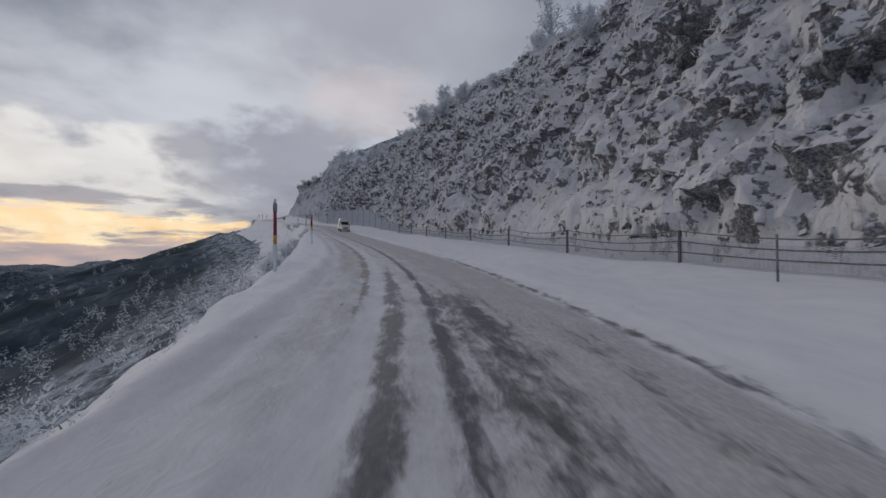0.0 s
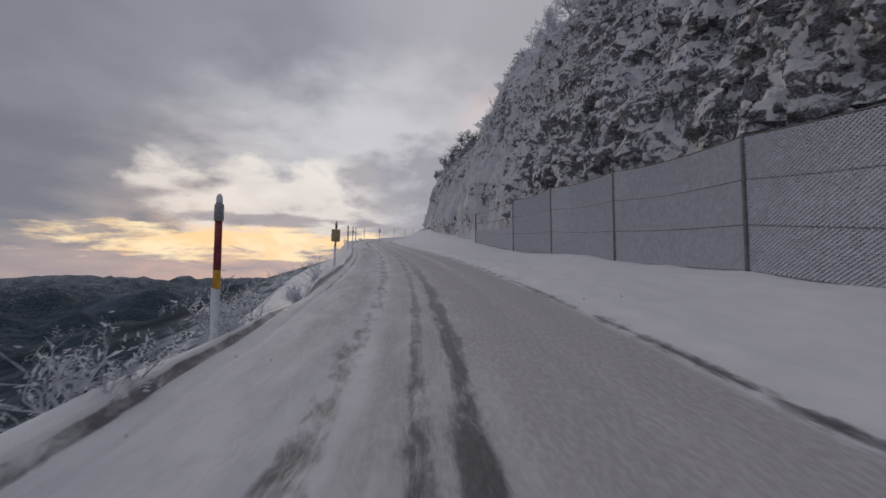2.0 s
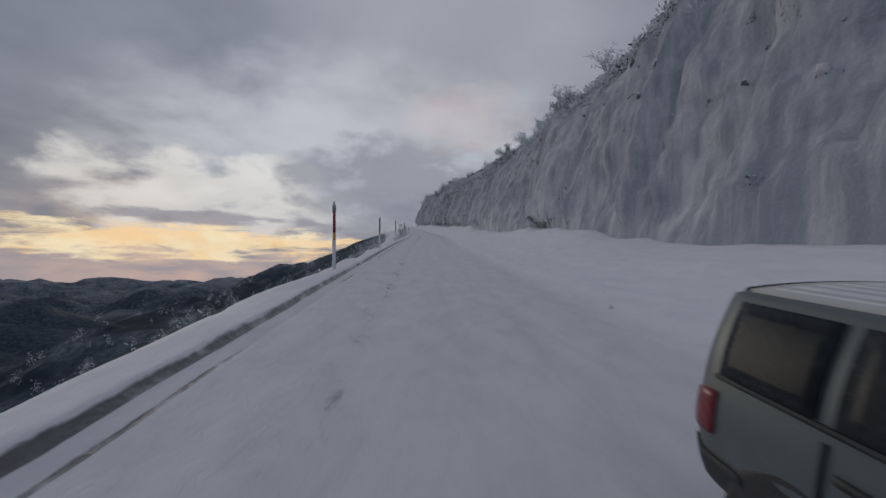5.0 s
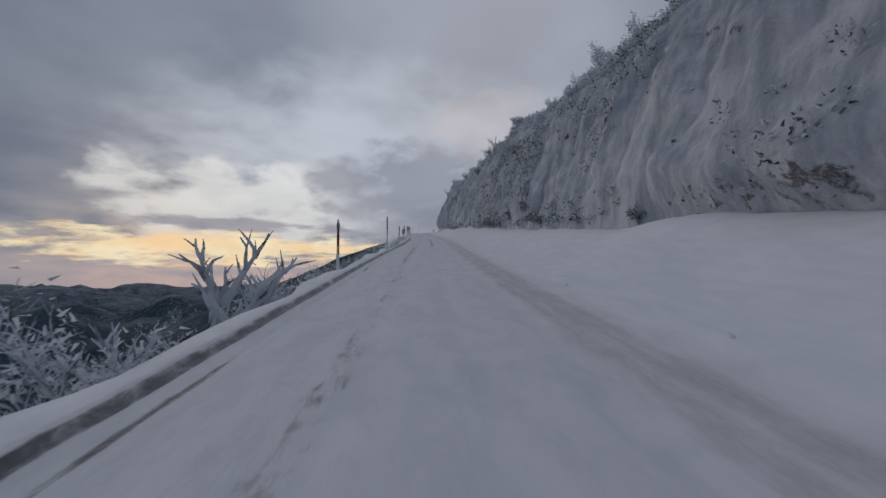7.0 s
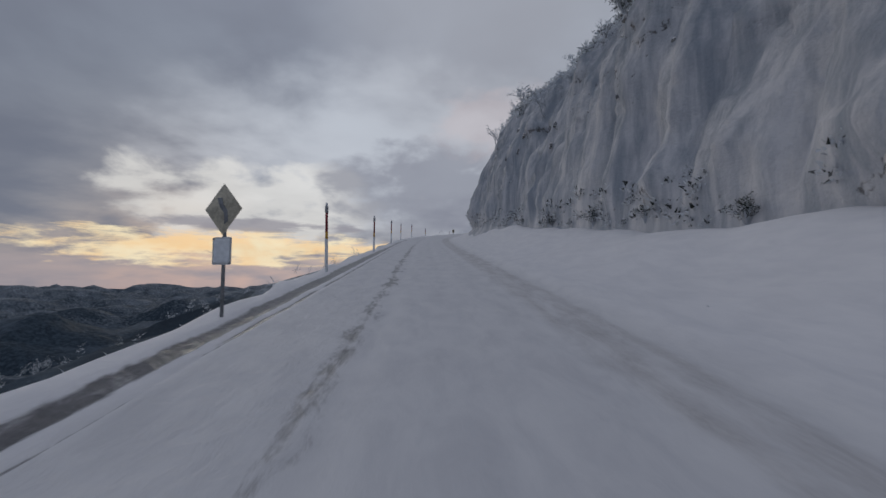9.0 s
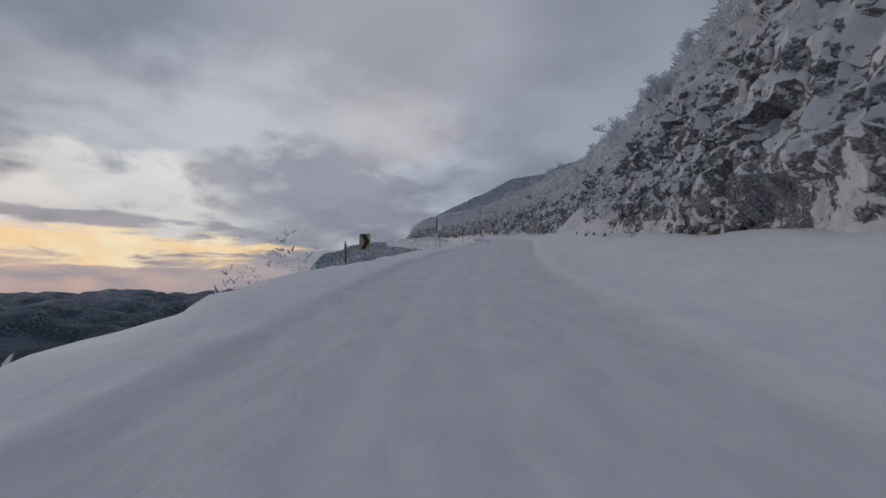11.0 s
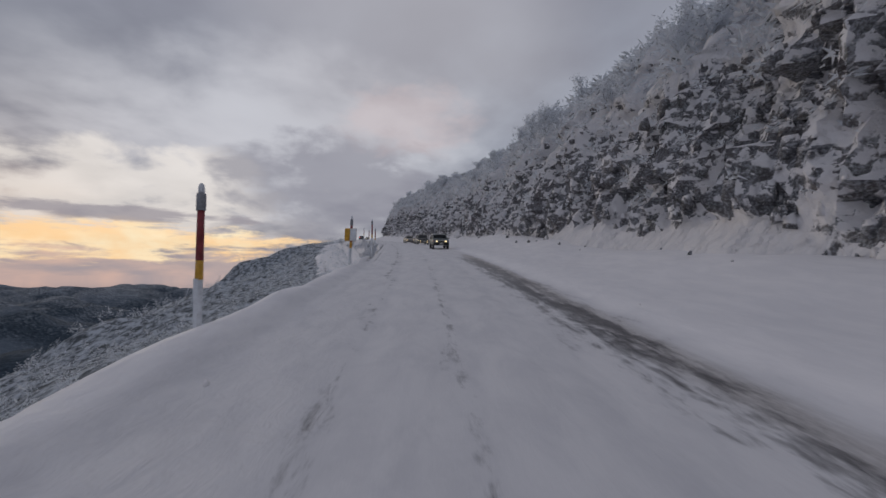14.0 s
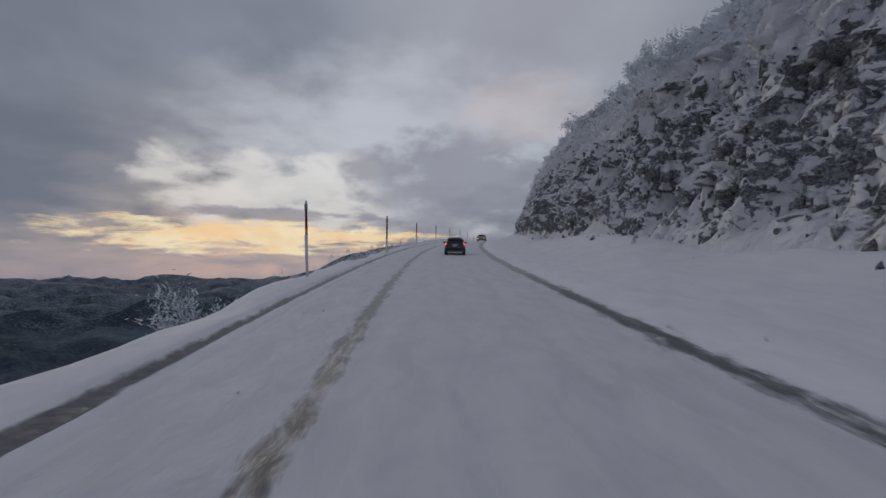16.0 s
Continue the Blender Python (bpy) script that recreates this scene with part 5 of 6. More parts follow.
# ---------------------------------------------------------------- rockfall fence
def fence():
    root = empty("rockfall_fence", "wire netting fence clogged with rime below the cutting", "fence")
    line = 6.9
    sp = [-20, -14, -8, -2, 4, 9.5, 15, 20.5, 26, 31, 36, 41, 46, 51, 56, 60, 65, 70, 75, 80, 85, 90, 95, 100, 108]
    tops = np.interp(sp, [-20, 44, 56, 60, 65, 95, 102, 108], [1.35, 1.35, 1.8, 2.45, 3.3, 3.5, 3.3, 2.9])
    feet = [ground_at(s, line) for s in sp]
    pts = [(Vector(road(s, line, z0)), Vector(road(s, line, zt))) for s, z0, zt in zip(sp, feet, tops)]
    for i, (a, b) in enumerate(pts):
        v, f = [], []
        tube(v, f, [a - Vector((0, 0, 0.5)), a.lerp(b, 0.5), b], [0.06, 0.055, 0.05], 6)
        raw_part("post", v, f, M_IRON, root)
    rr = random.Random(4)
    for i in range(len(pts) - 1):
        (a0, b0), (a1, b1) = pts[i], pts[i + 1]
        tall = sp[i] >= 46

        def spot(u, w):
            sag = -0.10 * math.sin(math.pi * u) * (1.6 - w * 0.6) * (1.0 if tall else 1.6)
            p = a0.lerp(a1, u).lerp(b0.lerp(b1, u), w)
            return p + Vector((0.05 * math.sin(3.1 * u), 0, sag * w))

        for w in (0.33, 0.66, 0.98):
            v, f = [], []
            tube(v, f, [spot(k / 6, w) for k in range(7)], [0.020] * 7, 4)
            raw_part("cable", v, f, M_IRON, root)
        v, f = [], []
        n = 54 if tall else 30
        m = 36 if tall else 12
        top = 0.45 if sp[i] >= 99 else 0.97 if tall else 0.8
        for k in range(-m, n):
            for sgn in (1, -1):
                u0, u1 = k / n, (k + m) / n
                if sgn < 0:
                    u0, u1 = u1, u0
                ka, kb = sorted(((0.0 - u0) / (u1 - u0), (1.0 - u0) / (u1 - u0)))
                ka, kb = max(0.0, ka), min(1.0, kb)
                q = [ka + (kb - ka) * j / 5 for j in range(6)]
                q = [spot(u0 + (u1 - u0) * j, top * j) for j in q]
                if kb - ka > 0.02:
                    tube(v, f, q, [0.023 if tall else 0.010] * len(q), 3)
        raw_part("netting", v, f, M_NET, root, "diamond netting white with rime")


fence()
v, f = [], []
p = Vector(road(6.35, 6.1, ground_at(6.35, 6.1)))
marker = empty("marker_post", "thin dark marker post in the roadside snow", "road marker")
tube(v, f, [p - Vector((0, 0, 0.3)), p + Vector((0, 0, 0.72))], [0.022, 0.02], 6)
raw_part("stake", v, f, M_STEEL, marker)
v, f = [], []
tube(v, f, [p + Vector((0, 0, 0.72)), p + Vector((0, 0, 0.80))], [0.026, 0.022], 6)
raw_part("cap", v, f, M_GREY, marker)


# ---------------------------------------------------------------- single rocks of the cutting
face = bpy.data.objects["cutting"]
ROCKS = []
for seed in range(6):
    q = random.Random(40 + seed)
    v, f = rock_unit(40 + seed)
    me = bpy.data.meshes.new("rock")
    me.from_pydata(v, [], f)
    me.materials.append(M_ROCK)
    me.attributes.new("bare", "FLOAT", "POINT").data.foreach_set("value", np.full(len(me.vertices), 0.46, dtype=np.float32))
    ROCKS.append(me)
q = random.Random(77)
for i in range(290):
    s = q.uniform(2, 100) if i < 110 else q.uniform(445, 660) if i < 260 else q.uniform(128, 175)
    d = q.uniform(0.1, 3.0) if i < 260 else q.uniform(0.0, 1.2)
    x, y, z, _, _ = cut_place(np.array([s]), np.array([d]))
    ob = new("rock", q.choice(ROCKS))
    k = q.uniform(0.18, 0.45) if i < 260 else q.uniform(0.12, 0.32)
    ob.matrix_basis = pose(float(x[0]), float(y[0]), float(z[0]) - 0.25 * k, q.uniform(-12, 12), q.uniform(-12, 12), facing(s) + q.uniform(-25, 25)) @ Matrix.Diagonal((k, k, k, 1))
    ob.parent = face
# ---------------------------------------------------------------- vehicles
CAR = 0.6


def coat(name, color, rough=0.3, metal=0.3):
    """Car paint under road film: salt and slush thrown up from below."""
    m, w = material(name)
    p = w.coord()
    x, y, z = w.split(p)
    n = w.noise(p, 5.0, 5)
    fine = w.noise(p, 40.0, 3)
    dirt = w.math("MULTIPLY", w.span(w.math("ADD", z, w.math("MULTIPLY", w.math("SUBTRACT", n, 0.5), 0.5)), 0.62, 0.12), 0.6)
    dirt = w.math("ADD", dirt, w.math("MULTIPLY", w.span(fine, 0.55, 0.75), 0.12), True)
    c = w.mix(dirt, color, (0.30, 0.29, 0.29))
    return finish(m, w, c, w.span(dirt, 0.0, 0.6, rough, 0.75), metal, w.bump(fine, 0.05, 0.002))


M_GLASS = plain("dark_car_glass", (0.016, 0.019, 0.022), 0.25, 0.0, 4, 0.2, None, 0.0, 0.12)
M_TYRE = plain("tyre_rubber", (0.022, 0.022, 0.023), 0.8, 0, 12, 0.4)
M_RIM = plain("alloy_rim", (0.40, 0.40, 0.41), 0.4, 0.8, 9, 0.25)
M_TRIM = plain("black_trim", (0.020, 0.020, 0.022), 0.6, 0, 9, 0.35)
M_CHROME = plain("dull_chrome", (0.55, 0.56, 0.58), 0.3, 0.9, 9, 0.15)
M_LAMP = plain("lit_headlamp", (0.9, 0.85, 0.7), 0.2, 0, 9, 0.05, (1.0, 0.74, 0.34), 1.5)
M_LENS = plain("lamp_lens", (0.20, 0.19, 0.18), 0.2, 0.1, 9, 0.25)
M_AMBER = plain("amber_lens", (0.50, 0.09, 0.02), 0.25, 0, 9, 0.2)
M_TAIL = plain("lit_tail_lamp", (0.5, 0.03, 0.04), 0.25, 0, 9, 0.2, (1.0, 0.10, 0.12), 1.2)
M_REDLENS = plain("red_lens", (0.20, 0.015, 0.02), 0.25, 0, 9, 0.2)
M_NUMBER = plain("number_plate", (0.62, 0.62, 0.60), 0.5, 0, 9, 0.1)


def car_part(name, bm, mat, parent, label="", flat=False):
    for v in bm.verts:
        v.co *= CAR
    return part(name, bm, mat, parent, label, flat)


class Shell:
    """A car's skin from stations (y, sill, belt, top, half widths at sill, belt and top), tail to nose."""

    def __init__(self, stations):
        st = np.array(stations)
        self.y0, self.y1 = st[0, 0], st[-1, 0]
        self.ys = np.linspace(self.y0, self.y1, 240)
        k = np.exp(-np.linspace(-2, 2, 13) ** 2)
        k /= k.sum()
        self.p = []
        for c in range(1, 7):
            v = np.interp(self.ys, st[:, 0], st[:, c])
            self.p.append(np.convolve(np.pad(v, 6, mode="edge"), k, "valid"))

    def at(self, y, u):
        """A place on the right half: u 0 to 1 is the flank, 1 to 2 the glasshouse, 2 to 3 the top towards the middle."""
        zs, zb, zt, ws, wb, wt = (float(np.interp(y, self.ys, v)) for v in self.p)
        if u <= 1:
            x = ws + (wb - ws) * math.sin(u * 1.5708) + 0.035 * math.sin(u * math.pi)
            return Vector((x - 0.05 * max(0, 0.12 - u) / 0.12, y, zs + (zb - zs) * u))
        if u <= 2:
            k = u - 1
            return Vector((wb + (wt - wb) * k + 0.05 * math.sin(k * math.pi) * (zt - zb), y, zb + (zt - zb) * k - 0.0))
        f = 3 - u
        return Vector((wt * f, y, zt + 0.05 * (1 - f ** 2.4)))

    def normal(self, y, u):
        e, d = 0.01, 0.02
        a = self.at(min(y + d, self.y1), u) - self.at(max(y - d, self.y0), u)
        b = self.at(y, min(u + e, 3)) - self.at(y, max(u - e, 0))
        n = a.cross(b)
        return -n.normalized() if n.length > 1e-9 else Vector((0, 0, 1))

    def body(self):
        us = [0, 0.06, 0.14, 0.3, 0.5, 0.7, 0.86, 0.95, 1, 1.05, 1.2, 1.4, 1.6, 1.8, 1.95, 2.0, 2.08, 2.25, 2.5, 2.75, 3]
        bm = bmesh.new()
        rings = []
        for y in np.linspace(self.y0, self.y1, 72):
            half = [self.at(y, u) for u in us]
            ring = [bm.verts.new(q) for q in half] + [bm.verts.new((-q.x, q.y, q.z)) for q in half[-2::-1]]
            rings.append(ring)
        for a, b in zip(rings, rings[1:]):
            for i in range(len(a)):
                j = (i + 1) % len(a)
                bm.faces.new((a[i], b[i], b[j], a[j]))
        bm.faces.new(rings[0])
        bm.faces.new(rings[-1][::-1])
        bmesh.ops.recalc_face_normals(bm, faces=bm.faces[:])
        return bm

    def patch(self, y0, y1, u0, u1, out=0.012, side=1, n=8, m=6, slant=0.0, taper=0.0):
        """A thin plate that follows the skin; slant shifts its head along the car, taper draws in its tail end."""
        bm = bmesh.new()
        hi, lo = [], []
        for i in range(n + 1):
            for j in range(m + 1):
                v = j / m
                k = i / n
                u = u0 + (u1 - u0) * (0.5 + (v - 0.5) * (1 - taper * (1 - k)))
                y = y0 + (y1 - y0) * k + slant * v
                y = min(max(y, self.y0 + 0.002), self.y1 - 0.002)
                q, nn = self.at(y, u), self.normal(y, u)
                for lst, d in ((hi, out), (lo, -0.02)):
                    w = q + nn * d
                    lst.append(bm.verts.new((w.x * side, w.y, w.z)))
        w = m + 1
        for i in range(n):
            for j in range(m):
                a = i * w + j
                bm.faces.new((hi[a], hi[a + 1], hi[a + w + 1], hi[a + w]))
                bm.faces.new((lo[a], lo[a + w], lo[a + w + 1], lo[a + 1]))
        rim = [j for j in range(m)] + [i * w + m for i in range(n)] + [n * w + m - j for j in range(m)] + [(n - i) * w for i in range(n)]
        for a, b in zip(rim, rim[1:] + rim[:1]):
            bm.faces.new((hi[a], lo[a], lo[b], hi[b]))
        bmesh.ops.recalc_face_normals(bm, faces=bm.faces[:])
        return bm

    def across(self, y0, y1, half, out=0.012, n=8, m=10):
        """A pane over the middle: windscreen or rear window. half: the share of the width that it takes."""
        bm = bmesh.new()
        rows = []
        for i in range(n + 1):
            y = y0 + (y1 - y0) * i / n
            row = []
            for j in range(m + 1):
                f = -half + 2 * half * j / m
                u = 3 - abs(f)
                q, nn = self.at(y, u), self.normal(y, u)
                row.append((bm.verts.new(((q.x + nn.x * out) * (1 if f >= 0 else -1), q.y + nn.y * out, q.z + nn.z * out)),
                            bm.verts.new(((q.x - nn.x * 0.02) * (1 if f >= 0 else -1), q.y - nn.y * 0.02, q.z - nn.z * 0.02))))
            rows.append(row)
        for i in range(n):
            for j in range(m):
                a, b, c, d = rows[i][j], rows[i][j + 1], rows[i + 1][j + 1], rows[i + 1][j]
                bm.faces.new((a[0], b[0], c[0], d[0]))
                bm.faces.new((a[1], d[1], c[1], b[1]))
        rim = [rows[0][j] for j in range(m)] + [rows[i][m] for i in range(n)] + [rows[n][m - j] for j in range(m)] + [rows[n - i][0] for i in range(n)]
        for a, b in zip(rim, rim[1:] + rim[:1]):
            bm.faces.new((a[0], a[1], b[1], b[0]))
        bmesh.ops.recalc_face_normals(bm, faces=bm.faces[:])
        return bm


def moved(bm, x, y, z, rx=0, ry=0, rz=0):
    bm.transform(pose(x, y, z, rx, ry, rz))
    return bm


def wheel(root, x, y, r, width):
    side = 1 if x > 0 else -1
    tyre = lathe([(r * 0.62, -width / 2), (r * 0.93, -width / 2), (r, -width * 0.36), (r, width * 0.36), (r * 0.93, width / 2), (r * 0.62, width / 2)], 28)
    w = car_part("wheel", moved(tyre, x, y, r, 0, 90, 0), M_TYRE, root, "black snow-caked tyre")
    rim = lathe([(r * 0.64, -0.05), (r * 0.64, 0.01), (r * 0.60, 0.02), (r * 0.54, -0.02), (r * 0.16, -0.01), (r * 0.08, 0.0)], 24)
    car_part("rim", moved(rim, x + side * (width / 2 - 0.01), y, r, 0, 90 * side, 0), M_RIM, w)
    for k in range(6):
        sp = block(0.10, r * 0.5, 0.03, 0.010, (0, r * 0.32, 0))
        sp.transform(Matrix.Rotation(k * 1.0472, 4, "Z"))
        car_part("spoke", moved(sp, x + side * (width / 2 - 0.0), y, r, 0, 90 * side, 0), M_RIM, w)


def car(name, label, body_mat, stations, glass, wheels, front, rear, roof_mat=None, rails=False, extras=None, doors=(), lamp=None, mirror_z=None):
    """A car under one Empty. glass: windscreen (foot, head), rear window (foot, head), side panes [(tail end, nose end)], share of width."""
    root = empty(name, label, "car" if name != "van" else "van")
    sh = Shell(stations)
    car_part("body", sh.body(), body_mat, root)
    (sf, st_), (rf, rt), sides, share = glass
    if sf:
        car_part("windscreen", sh.across(st_, sf, share), M_GLASS, root, "dark windscreen")
    if rf is not None:
        car_part("rear_window", sh.across(rf, rt, share * 0.96), M_GLASS, root)
    for sgn in (-1, 1):
        for a, b in sides:
            car_part("side_window", sh.patch(a, b, 1.14, 1.90, 0.010, sgn), M_GLASS, root)
    if roof_mat is not None:
        car_part("roof", sh.across(rt + 0.08, st_ - 0.08, 0.96, 0.02), roof_mat, root)
    yr, yf, wr, track = wheels
    for y in (yr, yf):
        for sgn in (-1, 1):
            arch = lathe([(wr * 1.06, -0.05), (wr * 1.2, -0.05), (wr * 1.2, 0.012), (wr * 1.1, 0.02), (0.02, 0.0)], 28)
            car_part("wheel_arch", moved(arch, sgn * (sh.at(y, 0.3).x - 0.005), y, wr * 1.02, 0, 90 * sgn, 0), M_TRIM, root)
            wheel(root, sgn * (sh.at(y, 0.3).x - 0.09), y, wr, 0.24)
    for sgn in (-1, 1):
        for y in doors:
            car_part("door_seam", sh.patch(y, y + 0.014, 0.16, 1.0, 0.004, sgn, 1, 8), M_TRIM, root)
            car_part("door_handle", sh.patch(y + 0.08, y + 0.28, 0.78, 0.84, 0.03, sgn, 3, 2), M_CHROME if roof_mat is None and name != "van" else M_TRIM, root)
        car_part("sill_trim", sh.patch(yr + wr * 1.25, yf - wr * 1.25, 0.02, 0.16, 0.012, sgn, 6, 2), M_TRIM, root)
        if sides:
            car_part("window_trim", sh.patch(sides[0][0] - 0.03, sides[-1][1] + 0.03, 1.08, 1.13, 0.014, sgn, 10, 1), M_TRIM, root)
    if sf:
        foot = sh.at(sf + 0.02, 3)
        for sgn in (-1, 1):
            car_part("wiper", moved(block(0.52, 0.02, 0.02, 0.004), sgn * 0.28 - 0.05, foot.y - 0.07, foot.z + 0.035, 30, 0, 4), M_TRIM, root)
        my = sides[-1][1] - 0.16 if sides else sf - 0.5
        q = sh.at(my, 1.12)
        for sgn in (-1, 1):
            mirror = car_part("mirror", moved(block(0.22, 0.13, mirror_z or 0.16, 0.045, segments=3), sgn * (q.x + 0.12), my, q.z + 0.06), body_mat if not mirror_z else M_TRIM, root)
            car_part("mirror_arm", moved(block(0.14, 0.05, 0.04, 0.01), sgn * (q.x + 0.02), my + 0.01, q.z + 0.01), M_TRIM, mirror)
    if lamp:
        y0, y1, u0, u1, slant = lamp
        for sgn in (-1, 1):
            lens = car_part("headlight", sh.patch(y0, y1, u0, u1, 0.012, sgn, 8, 5, slant, 0.75), M_LENS, root, "clear swept lens")
            car_part("lit_bowl", sh.patch(y1 - (y1 - y0) * 0.42, y1 - 0.02, u0 + (u1 - u0) * 0.15, u0 + (u1 - u0) * 0.72, 0.018, sgn, 4, 4, slant * 0.4, 0.3), M_LAMP, lens, "glowing bowl")
    if rails:
        for sgn in (-1, 1):
            car_part("roof_rail", sh.patch(rt + 0.15, st_ - 0.1, 2.08, 2.16, 0.07, sgn, 10, 2), M_CHROME, root)
    front(root, (sh.y1, 0, float(sh.p[0][-1])), sh)
    rear(root, (sh.y0, 0, float(sh.p[0][0])), sh)
    if extras:
        extras(root, sh)
    return root


def disc(r, d):
    return lathe([(r, 0), (r, d * 0.7), (r * 0.85, d), (0.01, d)], 16)


def number(root, y, z, back=False):
    p = car_part("number_plate", moved(block(0.40, 0.02, 0.13, 0.006), 0, y, z), M_NUMBER, root)
    for k in range(5):
        car_part("bar", moved(block(0.035, 0.006, 0.07), -0.13 + k * 0.065, y + (-0.012 if back else 0.012), z), M_TRIM, p)


def hatch_rear(u0, u1, z_num, lit=False, deep=0.24):
    def rear(root, st, sh):
        y = st[0]
        for sgn in (-1, 1):
            car_part("tail_lamp", sh.patch(y + 0.02, y + deep, u0, u1, 0.014, sgn, 6, 6), M_TAIL if lit else M_REDLENS, root, "glowing red tail lamp" if lit else "red tail lamp")
            car_part("rear_bumper", sh.patch(y + 0.01, y + 0.5, 0.02, 0.34, 0.02, sgn, 8, 4), M_TRIM, root)
        car_part("bumper_beam", moved(block(sh.at(y + 0.02, 0.3).x * 1.9, 0.14, 0.22, 0.05), 0, y + 0.02, st[2] + 0.10), M_TRIM, root)
        number(root, y - 0.035, z_num, True)
        car_part("tailgate_trim", moved(block(0.7, 0.04, 0.05, 0.01), 0, y - 0.005, z_num + 0.12), M_CHROME, root)
    return rear


def plain_front(z, grille=0.9, fog=False):
    def front(root, st, sh):
        y = st[0]
        g = car_part("grille", moved(block(grille, 0.14, 0.15, 0.03), 0, y - 0.03, z), M_TRIM, root)
        car_part("grille_bar", moved(block(grille * 1.06, 0.10, 0.03, 0.012), 0, y + 0.0, z + 0.085), M_CHROME, g)
        car_part("grille_slat", moved(block(grille * 0.96, 0.03, 0.016, 0.004), 0, y + 0.045, z), M_CHROME, g)
        car_part("air_intake", moved(block(grille * 1.25, 0.16, 0.12, 0.04), 0, y - 0.05, z - 0.24), M_TRIM, root)
        number(root, y + 0.05, z - 0.13)
        for sgn in (-1, 1):
            car_part("headlight_bowl", moved(disc(0.075, 0.08), sgn * 0.60, y - 0.09, z + 0.05, -82, 0, -sgn * 22), M_LAMP, root, "round lit bowl")
            if fog:
                car_part("fog_lamp", moved(disc(0.055, 0.06), sgn * 0.60, y - 0.045, z - 0.22, -90, 0, -sgn * 18), M_LAMP, root)
    return front


def park(root, s, l, turn):
    x, y, z = road(s, l, 0.0)
    grade = math.degrees(math.atan(float(np.interp(s + 1, PS, PZ) - np.interp(s - 1, PS, PZ)) / 2))
    grade = -grade if turn > 90 else grade
    root.matrix_basis = pose(float(x), float(y), float(z) - 0.01, 0, 0, facing(s) + turn) @ pose(0, 0, 0, grade)
    return root


# dark hatchback that leads the way
M_DARKCAR = coat("dark_hatch_paint", (0.030, 0.032, 0.038), 0.35)
HATCH = [(-2.12, 0.45, 0.86, 1.00, 0.72, 0.78, 0.62), (-2.02, 0.32, 0.98, 1.22, 0.82, 0.87, 0.63), (-1.72, 0.26, 1.00, 1.46, 0.87, 0.90, 0.62), (-0.3, 0.22, 0.96, 1.52, 0.88, 0.91, 0.63),
         (0.25, 0.22, 0.95, 1.46, 0.88, 0.91, 0.62), (1.2, 0.22, 0.94, 1.02, 0.88, 0.90, 0.72), (1.8, 0.24, 0.84, 0.90, 0.86, 0.88, 0.70), (2.05, 0.30, 0.70, 0.74, 0.76, 0.80, 0.62), (2.15, 0.40, 0.58, 0.60, 0.60, 0.64, 0.52)]
hatch = car("hatchback", "dark grey hatchback with red tail lamps lit", M_DARKCAR, HATCH, ((1.12, 0.34), (-2.02, -1.72), [(-1.5, -0.85), (-0.8, 0.1), (0.14, 0.7)], 0.9), (-1.32, 1.32, 0.33, 0.78),
            plain_front(0.60, 0.8), hatch_rear(0.86, 1.5, 0.84, True), doors=(-0.85, 0.12), lamp=(1.6, 2.02, 0.62, 0.97, 0.0))
park(hatch, 639.6, 1.05, 0)

# white van
M_VAN = coat("van_white", (0.54, 0.54, 0.525), 0.4, 0.0)
VAN = [(-2.80, 0.50, 1.30, 2.56, 0.92, 0.95, 0.80), (-2.70, 0.38, 1.35, 2.76, 0.97, 1.0, 0.84), (0.45, 0.34, 1.32, 2.80, 0.98, 1.0, 0.84), (0.90, 0.34, 1.32, 2.66, 0.98, 1.0, 0.82), (1.22, 0.34, 1.31, 2.14, 0.98, 1.0, 0.82),
       (1.85, 0.34, 1.28, 1.46, 0.98, 0.99, 0.86), (2.45, 0.36, 1.05, 1.20, 0.95, 0.97, 0.78), (2.66, 0.42, 0.88, 0.96, 0.84, 0.88, 0.68), (2.74, 0.50, 0.74, 0.78, 0.72, 0.76, 0.60)]


def van_front(root, st, sh):
    y = st[0]
    g = car_part("grille", moved(block(0.86, 0.14, 0.20, 0.03), 0, y - 0.05, 0.84), M_TRIM, root)
    car_part("grille_bar", moved(block(0.80, 0.04, 0.03, 0.01), 0, y + 0.02, 0.85), M_CHROME, g)
    for sgn in (-1, 1):
        car_part("bumper", sh.patch(y - 0.62, y - 0.01, 0.0, 0.36, 0.03, sgn, 8, 5), M_VAN, root, "white bumper greyed by road film")
    car_part("bumper_beam", moved(block(1.36, 0.20, 0.30, 0.07), 0, y - 0.04, 0.54), M_VAN, root)
    car_part("bumper_slot", moved(block(0.9, 0.06, 0.10, 0.02), 0, y + 0.05, 0.44), M_TRIM, root)
    bar = car_part("bull_bar", moved(block(0.90, 0.06, 0.07, 0.025), 0, y + 0.17, 1.00), M_CHROME, root)
    car_part("lower_bar", moved(block(0.90, 0.05, 0.06, 0.02), 0, y + 0.17, 0.66), M_CHROME, bar)
    for sgn in (-1, 1):
        car_part("upright", moved(block(0.10, 0.06, 0.62, 0.025), sgn * 0.42, y + 0.16, 0.72), M_CHROME, bar)
        car_part("spot_lamp", moved(disc(0.11, 0.09), sgn * 0.20, y + 0.15, 0.84, -90, 0, 0), M_LENS, bar)
    for sgn in (-1, 1):
        car_part("headlight_bowl", moved(disc(0.10, 0.08), sgn * 0.68, y - 0.13, 0.84, -78, 0, -sgn * 20), M_LAMP, root, "round lit bowl")
    number(root, y + 0.20, 0.55)


